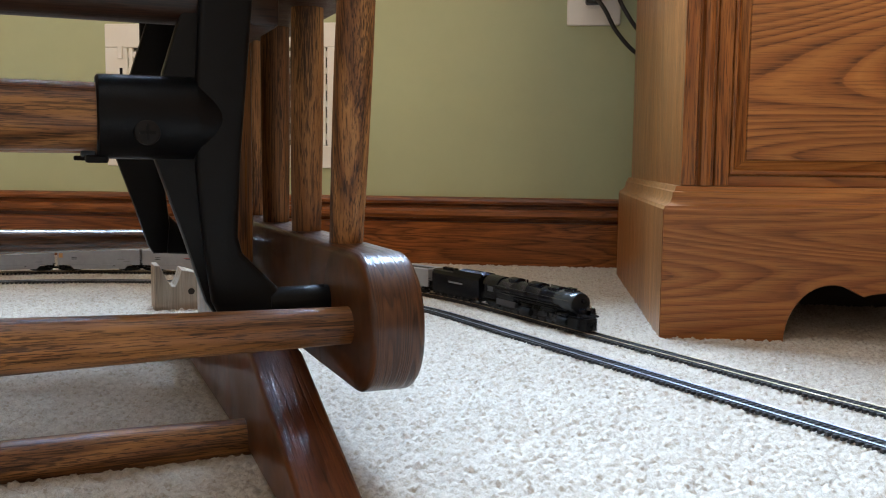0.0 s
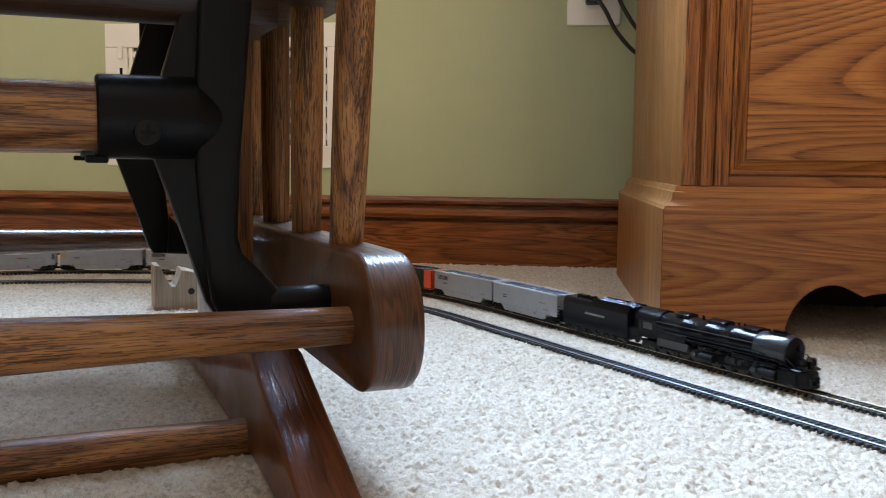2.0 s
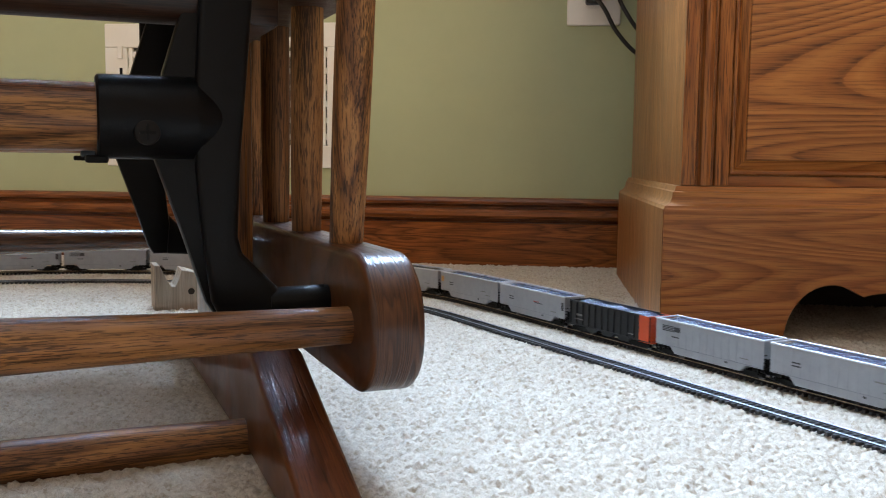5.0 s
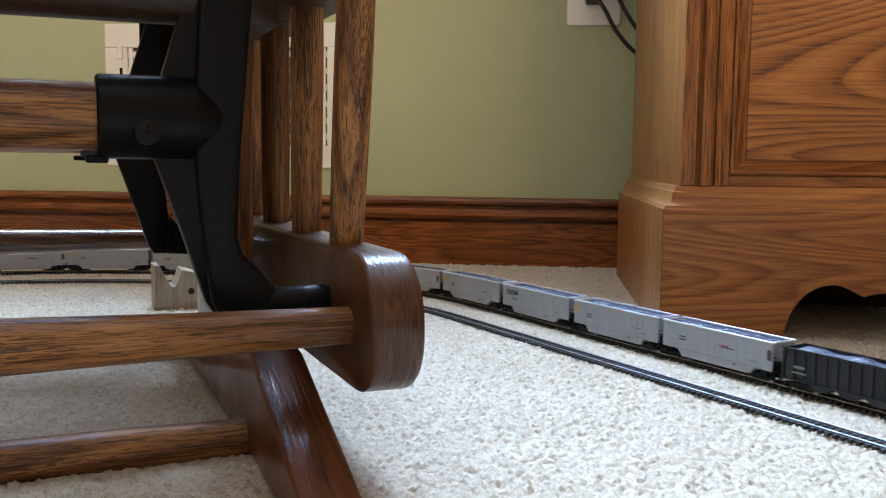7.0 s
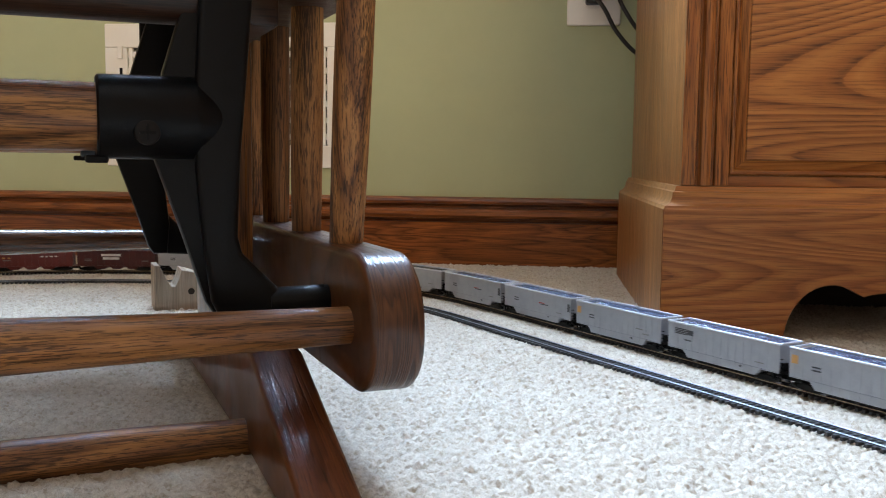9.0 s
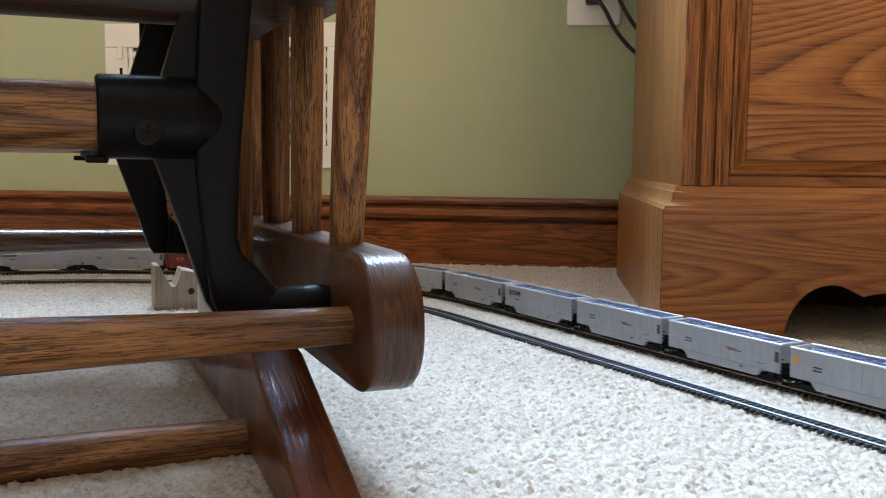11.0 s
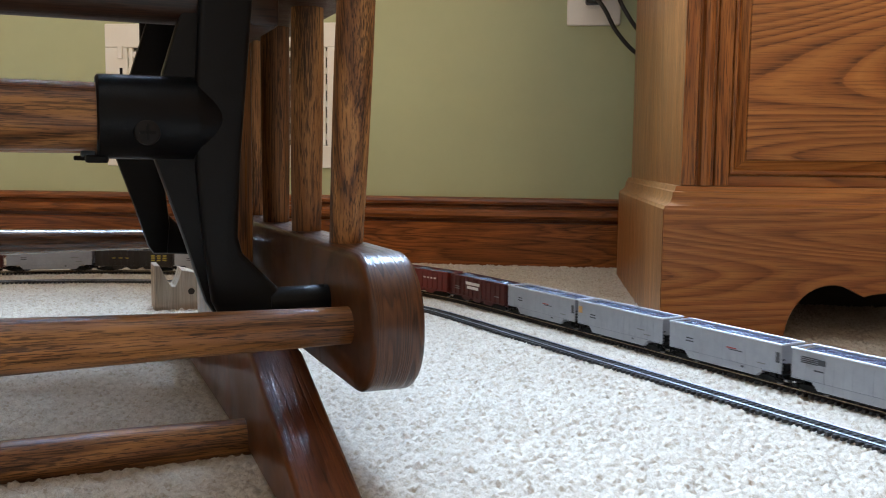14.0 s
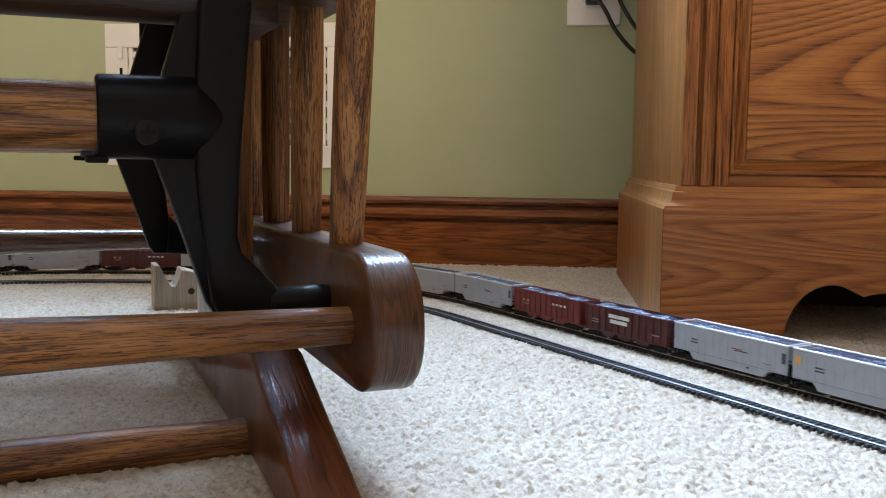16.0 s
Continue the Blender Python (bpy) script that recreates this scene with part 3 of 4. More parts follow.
def bracket(g):
    """Cast arm: socket for the cross rod, a tapering web with a thick rib, and a foot that bolts to the rail."""
    v = 0.405
    web = [(0.0650, 0.250), (0.0515, 0.2080), (0.0425, 0.1785), (0.0385, 0.1420), (0.0500, 0.1080), (0.0590, 0.0790), (0.0625, 0.0735), (0.0720, 0.0735), (0.0740, 0.0950), (0.0715, 0.1180), (0.0735, 0.1450), (0.0770, 0.1800), (0.0795, 0.2100), (0.0820, 0.250)]
    arm = part("bracket", prism(web, "y", v - 0.003, v + 0.007, 0.0018, 2), m_black, g, "black cast iron bracket arm", True)
    rib = prism([(0.0570, 0.250), (0.0570, 0.2100), (0.0548, 0.1700), (0.0545, 0.1400), (0.0570, 0.1080), (0.0605, 0.0800), (0.0640, 0.0728), (0.0880, 0.0712), (0.1115, 0.0712), (0.1125, 0.0745), (0.1125, 0.0820), (0.1110, 0.0855), (0.0900, 0.0845), (0.0740, 0.1010), (0.0722, 0.1080), (0.0735, 0.1400), (0.0765, 0.1750), (0.0795, 0.2100), (0.0820, 0.250)], "y", v - 0.011, v - 0.0032, 0.0028, 3)
    part("rib", rib, m_black, arm, "", True)
    part("socket", turned((0.0155, v, 0.1592), (0.0750, v, 0.1592), [(0, 0.0165), (0.015, 0.0176), (0.66, 0.0178), (0.68, 0.0170), (0.86, 0.0105), (1.0, 0.004)], 40), m_black, arm, "", True)
    part("stud", turned((0.0860, v - 0.007, 0.0785), (0.1128, v - 0.007, 0.0785), [(0, 0.0050), (0.1, 0.0066), (0.9, 0.0068), (1, 0.0068)], 24), m_black, arm, "", True)
    part("screw", turned((0.0345, v - 0.0165, 0.1525), (0.0345, v - 0.0187, 0.1525), [(0, 0.0053), (0.6, 0.0050), (1, 0.0036)], 24), m_screw, arm, "cross-head screw", True)
    for a, b in ((0.0033, 0.0006), (0.0006, 0.0033)):
        part("screw_slot", box(0.0345 - a, 0.0345 + a, v - 0.01885, v - 0.0184, 0.1525 - b, 0.1525 + b), m_black, arm)
    part("pin", cyl((0.0260, v, 0.1760), (0.0260, v, 0.1795), 0.0006, 8), m_black, arm)
    part("stop", box(0.0110, 0.0200, v - 0.006, v + 0.004, 0.1398, 0.1432, 0.001), m_black, arm)
    return arm


m_darkrod = wood("dark_rod", *DARK, "x", rough=0.25, coat=0.6)
m_foot = wood("red_stained_foot", (0.055, 0.016, 0.005), (0.105, 0.030, 0.008), (0.135, 0.042, 0.012), "y", rough=0.45, coat=0.55, ring=120, flat=(1, 2), grain=2.0, pore=0.4, streaks=0.5, ridge=0.35, feather=0.2)
glider()


def notched_block():
    b = thing("wood_block", GLIDER, "pale raw pine block with a sawn notch on the carpet", "wood block")
    outline = [(0.0800, -0.002), (0.1580, -0.002), (0.1530, 0.014), (0.1360, 0.0265), (0.1150, 0.036), (0.1045, 0.0385), (0.1020, 0.0300), (0.0985, 0.0232), (0.0950, 0.0232), (0.0905, 0.031), (0.0848, 0.0430), (0.0800, 0.0430)]
    part("block", prism(outline, "y", 0.862, 0.895, 0.0008), m_pine, b)
    part("knot", cyl((0.1130, 0.8622, 0.018), (0.1130, 0.8612, 0.018), 0.0030, 14), m_void, b)


notched_block()

# ---- model railway ----
RAIL_Z = 0.0052
D = Vector((0.59203, -0.80592))
N = Vector((-0.80592, -0.59203))
C0 = Vector((-0.0830, 0.9011))
PITCH_LEN = 0.1035
SPEED = 1.0146 * PITCH_LEN


class Line:
    """A track's centre line: straight run, one bend, then a straight run back; s = 0 lies on the near straight."""

    def __init__(self, start, bend_at, radius):
        self.start, self.bend_at, self.radius = start, bend_at, radius
        self.centre = start + D * bend_at + N * radius
        self.a0 = math.atan2(-N.y, -N.x)
        self.sweep = radians(143.7)

    def at(self, s):
        if s >= self.bend_at:
            return self.start + D * s, D
        a = (self.bend_at - s) / self.radius
        if a <= self.sweep:
            th = self.a0 + a
            return self.centre + Vector((math.cos(th), math.sin(th))) * self.radius, Vector((math.sin(th), -math.cos(th)))
        th = self.a0 + self.sweep
        head = Vector((math.sin(th), -math.cos(th)))
        return self.centre + Vector((math.cos(th), math.sin(th))) * self.radius - head * (a - self.sweep) * self.radius, head


main_line = Line(C0, 0.065, 0.485)
inner_line = Line(C0 + N * 0.0565, 0.095, 0.428)


def sweep(line, profile, s0, s1, step):
    bm = bmesh.new()
    prev = None
    n = int((s1 - s0) / step)
    for i in range(n + 1):
        p, h = line.at(s0 + (s1 - s0) * i / n)
        side = Vector((-h.y, h.x))
        ring = [bm.verts.new((p.x + side.x * o, p.y + side.y * o, z)) for o, z in profile]
        if prev:
            for k in range(len(ring)):
                j = (k + 1) % len(ring)
                bm.faces.new((prev[k], ring[k], ring[j], prev[j]))
        else:
            bm.faces.new(ring)
        prev = ring
    bm.faces.new(prev[::-1])
    return bm


def track(line, label, steel):
    t = thing("model_track", Matrix(), label, "model track", "model tracks on the carpet")
    z = RAIL_Z
    for side in (-1, 1):
        o = side * 0.0048
        rail = part("rail", sweep(line, [(o - 0.0006, z - 0.0013), (o + 0.0006, z - 0.0013), (o + 0.00025, z - 0.0010), (o + 0.00025, z - 0.0005), (o - 0.00025, z - 0.0005), (o - 0.00025, z - 0.0010)], -2.6, 2.2, 0.02), m_web, t)
        part("rail_head", sweep(line, [(o - 0.00034, z - 0.0005), (o + 0.00034, z - 0.0005), (o + 0.00034, z - 0.0001), (o + 0.00022, z), (o - 0.00022, z), (o - 0.00034, z - 0.0001)], -2.6, 2.2, 0.02), steel, rail)
    tie = mesh_from(box(-0.00095, 0.00095, -0.0078, 0.0078, z - 0.0032, z - 0.0012), "tie", m_tie)
    rest = bmesh.new()
    for k in range(-570, 480):
        s = k * 0.0045
        p, h = line.at(s)
        m = Matrix(((h.x, -h.y, 0, p.x), (h.y, h.x, 0, p.y), (0, 0, 1, 0), (0, 0, 0, 1)))
        if -0.63 < s < 0.71:
            ob = new("tie", tie)
            ob.parent = t
            ob.matrix_basis = m
        else:
            b2 = box(-0.00095, 0.00095, -0.0078, 0.0078, z - 0.0032, z - 0.0012)
            bmesh.ops.transform(b2, verts=b2.verts, matrix=m)
            absorb(rest, b2)
    tagged(part("far_ties", rest, m_tie, t), kind="stuff")
    return t


track(main_line, "small gauge track under the coal train", m_railsteel)
track(inner_line, "empty small gauge track on cream carpet", m_rail_bright)

# ---- rolling stock: local x forwards, y to its left, z = 0 on the rail head ----


def coal_load(length, half, z, heap, seed):
    bm = bmesh.new()
    nx, ny = 34, 8
    rng = random.Random(seed)
    grid = []
    for i in range(nx + 1):
        row = []
        for j in range(ny + 1):
            a, b = i / nx * 2 - 1, j / ny * 2 - 1
            h = heap * (1 - b * b) * min(1, (1 - abs(a)) * 7) * (0.75 + 0.25 * math.cos(a * 9))
            row.append(bm.verts.new((a * length / 2, b * half, z + h + rng.uniform(-0.0004, 0.0004))))
        grid.append(row)
    for i in range(nx):
        for j in range(ny):
            bm.faces.new((grid[i][j], grid[i + 1][j], grid[i + 1][j + 1], grid[i][j + 1]))
    low = [bm.verts.new((x, y, z - 0.003)) for x, y in ((-length / 2, -half), (length / 2, -half), (length / 2, half), (-length / 2, half))]
    bm.faces.new(low[::-1])
    return bm


def truck(car, x):
    t = part("truck", box(x - 0.0045, x + 0.0045, -0.006, 0.006, 0.0026, 0.0052, 0.0006), m_truck, car)
    for y in (-0.0072, 0.0072):
        side = [(x - 0.0125, 0.0022), (x - 0.0100, 0.0018), (x - 0.0045, 0.0012), (x + 0.0045, 0.0012), (x + 0.0100, 0.0018), (x + 0.0125, 0.0022), (x + 0.0125, 0.0042), (x + 0.0050, 0.0050), (x - 0.0050, 0.0050), (x - 0.0125, 0.0042)]
        part("side_frame", prism(side, "y", y - 0.0010, y + 0.0010, 0.0003, 1), m_truck, t)
    for dx in (-0.0082, 0.0082):
        w = part("wheelset", cyl((x + dx, -0.0052, 0.0025), (x + dx, -0.0040, 0.0025), 0.0026, 16), m_wheel, t)
        b2 = cyl((x + dx, 0.0040, 0.0025), (x + dx, 0.0052, 0.0025), 0.0026, 16)
        cyl((x + dx, -0.0042, 0.0025), (x + dx, 0.0042, 0.0025), 0.0007, 8, b2)
        part("wheelset", b2, m_wheel, t)


def coupler(car, x, out):
    part("coupler", box(min(x, x + out * 0.0060), max(x, x + out * 0.0060), -0.0011, 0.0011, 0.0030, 0.0052, 0.0004, 1), m_truck, car)


def gondola(label):
    """Tub-bottomed aluminium coal car with ribbed sides."""
    c = thing("coal_car", Matrix(), label, "model coal car", "coal cars of the train")
    hl, hw, top = 0.0480, 0.0101, 0.0268
    side = [(-hl, 0.0078), (-0.0335, 0.0078), (-0.0290, 0.0032), (0.0290, 0.0032), (0.0335, 0.0078), (hl, 0.0078), (hl, top - 0.0012), (-hl, top - 0.0012)]
    for y in (-1, 1):
        s = part("side", prism(side, "y", y * (hw - 0.0008), y * hw), m_silver, c)
        for k in range(15):
            x = -0.0448 + k * 0.0064
            low = 0.0046 if abs(x) < 0.029 else 0.0088
            part("rib", box(x - 0.0006, x + 0.0006, *sorted((y * (hw - 0.0002), y * (hw + 0.00012))), low, top - 0.0014), m_silver, s)
        part("sill_line", box(-hl + 0.002, hl - 0.002, *sorted((y * (hw - 0.0001), y * (hw + 0.0003))), 0.0082, 0.0085), m_sillgrey, s)
    for e in (-1, 1):
        part("end", box(*sorted((e * (hl - 0.0042), e * (hl - 0.0034))), -hw + 0.0009, hw - 0.0009, 0.0078, top - 0.0012), m_silver, c)
        part("platform", box(*sorted((e * (hl - 0.0034), e * (hl + 0.0008))), -hw + 0.0009, hw - 0.0009, 0.0068, 0.0080, 0.0002, 1), m_truck, c)
        part("brake_gear", box(*sorted((e * (hl - 0.0032), e * (hl - 0.0012))), -0.0052, 0.0010, 0.0082, 0.0132, 0.0004, 1), m_truck, c)
        for k in range(4):
            part("rung", box(*sorted((e * (hl - 0.0012), e * (hl - 0.0004))), -hw + 0.0009, -hw + 0.0040, 0.0090 + k * 0.0024, 0.0095 + k * 0.0024), m_truck, c)
        for y in (-1, 1):
            bm = box(*sorted((e * (hl - 0.0046), e * (hl - 0.0041))), *sorted((y * (hw - 0.0012), y * (hw + 0.0001))), 0.0030, 0.0079)
            box(*sorted((e * (hl - 0.0009), e * (hl - 0.0004))), *sorted((y * (hw - 0.0012), y * (hw + 0.0001))), 0.0030, 0.0079, bm=bm)
            box(*sorted((e * (hl - 0.0041), e * (hl - 0.0009))), *sorted((y * (hw - 0.0012), y * (hw + 0.0001))), 0.0030, 0.0038, bm=bm)
            part("stirrup_step", bm, m_truck, c)
        part("brake_cylinder", cyl((e * (hl - 0.0090), -hw + 0.0016, 0.0066), (e * (hl - 0.0050), -hw + 0.0016, 0.0066), 0.0013, 12), m_truck, c)
        part("draft_box", box(*sorted((e * (hl - 0.0080), e * (hl + 0.0006))), -0.0030, 0.0030, 0.0034, 0.0066, 0.0004, 1), m_truck, c)
        coupler(c, e * (hl - 0.002), e)
        truck(c, e * 0.0350)
    for y in (-1, 1):
        part("rim", box(-hl - 0.0004, hl + 0.0004, *sorted((y * (hw - 0.0007), y * (hw + 0.0005))), top - 0.0012, top, 0.0002, 1), m_lip, c)
    for e in (-1, 1):
        part("rim", box(*sorted((e * (hl - 0.0014), e * (hl + 0.0004))), -hw + 0.0012, hw - 0.0012, top - 0.0012, top - 0.0001, 0.0002, 1), m_lip, c)
    part("tub", prism([(-0.0300, 0.0034), (0.0300, 0.0034), (0.0350, 0.0085), (-0.0350, 0.0085)], "y", -hw + 0.0009, hw - 0.0009), m_silver, c)
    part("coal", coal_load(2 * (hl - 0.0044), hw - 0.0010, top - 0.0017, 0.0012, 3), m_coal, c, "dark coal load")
    return c


def hopper(label, mat, endmat=None, bays=3):
    """Older ribbed hopper with sloped bays below the sill and a heaped coal load."""
    c = thing("hopper_car", Matrix(), label, "model hopper car", "coal cars of the train")
    hl, hw, top = 0.0465, 0.0100, 0.0250
    low = 0.0030
    pts = [(-hl, 0.0070)]
    w = 0.056 / bays
    for k in range(bays):
        a = -0.028 + k * w
        pts += [(a + 0.0010, 0.0062), (a + 0.0050, low), (a + w - 0.0050, low), (a + w - 0.0010, 0.0062)]
    pts += [(hl, 0.0070), (hl, top), (-hl, top)]
    for y in (-1, 1):
        s = part("side", prism(pts, "y", y * (hw - 0.0008), y * hw), mat, c)
        for k in range(13):
            x = -hl + 0.0015 + k * (2 * hl - 0.003) / 12
            part("rib", box(x - 0.0006, x + 0.0006, *sorted((y * (hw + 0.0001), y * (hw + 0.0009))), 0.0072, top), endmat if endmat and k > 11 else mat, s)
        part("sill", box(-hl, hl, *sorted((y * (hw + 0.0001), y * (hw + 0.0011))), 0.0062, 0.0071), mat, s)
        if endmat:
            part("end_panel", box(hl - 0.0100, hl, *sorted((y * (hw + 0.0002), y * (hw + 0.0010))), 0.0058, top + 0.0003), endmat, s, "bright orange end panel")
        part("rim", box(-hl, hl - (0.010 if endmat else 0), *sorted((y * (hw - 0.0010), y * (hw + 0.0006))), top + 0.0001, top + 0.0008), mat, c)
        part("bay", prism([(p[0], p[1] + 0.0001) for p in pts[1:-3]], "y", *sorted((y * 0.0012, y * (hw - 0.0009)))), mat, c)
    for e in (-1, 1):
        em = endmat if endmat and e > 0 else mat
        part("end", box(*sorted((e * (hl - 0.0010), e * (hl - 0.0001))), -hw + 0.0009, hw - 0.0009, 0.0070, top + 0.0005), em, c)
        part("platform", box(*sorted((e * (hl + 0.0001), e * (hl + 0.0018))), -hw + 0.001, hw - 0.001, 0.0054, 0.0068), em, c)
        for k in range(5):
            part("rung", box(*sorted((e * (hl + 0.0001), e * (hl + 0.0008))), -hw + 0.0006, -hw + 0.0036, 0.0082 + k * 0.0028, 0.0088 + k * 0.0028), em, c)
        coupler(c, e * hl, e)
        truck(c, e * 0.0330)
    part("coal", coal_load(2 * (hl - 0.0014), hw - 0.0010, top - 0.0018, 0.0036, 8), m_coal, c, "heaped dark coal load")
    return c


def marks(car, bars, hw):
    """Lettering reduced to plain bars on the car's side towards the room: x, z, length, height, paint."""
    for x, z, ln, ht, mat in bars:
        part("lettering", box(x - ln / 2, x + ln / 2, -hw - 0.00062, -hw - 0.00048, z - ht / 2, z + ht / 2), mat, car)


SMALL = [(-0.0285, 0.0172, 0.0060, 0.0009, "i"), (-0.0285, 0.0152, 0.0066, 0.0009, "i"), (0.0330, 0.0120, 0.0070, 0.0007, "d"), (0.0180, 0.0068, 0.0020, 0.0012, "i")]
KIND = {
    "plain": SMALL + [(0.0280, 0.0172, 0.0090, 0.0008, "d")],
    "block": SMALL[1:] + [(-0.0350 + k * 0.0, 0.0222 - k * 0.0011, 0.0120, 0.0007, "i") for k in range(4)] + [(-0.0265, 0.0206, 0.0050, 0.0034, "i")],
    "script": SMALL + [(0.0085, 0.0172, 0.0080, 0.0008, "r"), (0.0120, 0.0162, 0.0110, 0.0007, "i"), (0.0455, 0.0180, 0.0030, 0.0066, "i")],
    "amber": SMALL + [(-0.0440, 0.0195, 0.0046, 0.0052, "a"), (0.0260, 0.0150, 0.0080, 0.0008, "d")],
}
INK = {}


def train():
    INK.update(i=m_ink, d=m_dimink, r=m_redink, a=m_amber)
    order = "plain block BLACK script amber block amber script script block script amber script MAROON RED script block plain BROWN plain OXIDE plain script plain".split()
    words = {"plain": "silver ribbed coal car with small dark lettering", "block": "silver coal car with dark striped emblem block", "script": "silver coal car with thin red lettering", "amber": "silver coal car with small amber panel"}
    base = gondola(words["plain"])
    cars = []
    for n, kind in enumerate(order, 1):
        if kind == "BLACK":
            c = hopper("black ribbed hopper car with orange end", m_blackcar, m_orange, 3)
            marks(c, [(-0.0330, 0.0150, 0.0075, 0.0016, m_dimink), (-0.0330, 0.0115, 0.0100, 0.0010, m_dimink), (0.0280, 0.0100, 0.0060, 0.0008, m_dimink)], 0.0106)
        elif kind == "MAROON":
            c = hopper("dark maroon hopper car with white lettering", m_maroon)
            marks(c, [(-0.0060, 0.0200, 0.0230, 0.0028, m_pale), (-0.0060, 0.0160, 0.0190, 0.0028, m_pale), (-0.0330, 0.0150, 0.0080, 0.0008, m_dimink), (-0.0330, 0.0130, 0.0090, 0.0008, m_dimink), (0.0340, 0.0130, 0.0080, 0.0010, m_dimink)], 0.0106)
        elif kind in ("RED", "OXIDE"):
            c = hopper("oxide red hopper car with faint white lettering", m_red if kind == "RED" else m_maroon)
            marks(c, [(-0.0300 + k * 0.006, 0.0170, 0.0030, 0.0018, m_amber) for k in (0, 1)] + [(0.0120 + k * 0.0052, 0.0185, 0.0030, 0.0016, m_pale) for k in range(4)] + [(-0.0270, 0.0142, 0.0080, 0.0010, m_dimink)], 0.0106)
        elif kind == "BROWN":
            c = hopper("dark brown hopper car with yellow lettering", m_brown)
            marks(c, [(0.0240 + k * 0.0070, z, 0.0045, 0.0016, m_yellow) for k in range(3) for z in (0.0195, 0.0168, 0.0141)] + [(-0.0230 + k * 0.008, 0.0165, 0.0040, 0.0010, m_yellow) for k in range(3)], 0.0106)
        else:
            c = base if n == 1 else copy_thing(base, Matrix())
            c["label"] = words[kind]
            cars.append((n, c, kind))
            continue
        cars.append((n, c, None))
    for n, c, kind in cars:
        if kind:
            marks(c, [(x, z, a, b, INK[k]) for x, z, a, b, k in KIND[kind]], 0.0101)
    return [(n, c) for n, c, _ in cars]


def driver(engine, x, r, n=10):
    w = thing_part(engine, x, r)
    bm = bmesh.new()
    for y in (-1, 1):
        turned((0, y * 0.0042, 0), (0, y * 0.0055, 0), [(0, r + 0.0003), (0.25, r), (1, r)], 26, bm)
        turned((0, y * 0.00552, 0), (0, y * 0.0060, 0), [(0, r * 0.32), (1, r * 0.28)], 14, bm)
        box(-r * 0.85, r * 0.85, *sorted((y * 0.00552, y * 0.0058)), -r * 0.08, r * 0.08, bm=bm)
        box(-r * 0.08, r * 0.08, *sorted((y * 0.00552, y * 0.0058)), -r * 0.85, r * 0.85, bm=bm)
    cyl((0, -0.005, 0), (0, 0.005, 0), 0.0008, 8, bm)
    me = mesh_from(bm, "driving_wheel", m_drv)
    w.data = me
    return w


def thing_part(engine, x, r):
    ob = new("driving_wheel", bpy.data.meshes.new("driving_wheel"))
    ob.parent = engine
    ob.location = (x, 0, r)
    return ob


m_drv = plain("driver_black", (0.02, 0.02, 0.021), 0.35, metal=0.3)
m_sillgrey = plain("sill_grey", (0.26, 0.27, 0.29), 0.5)


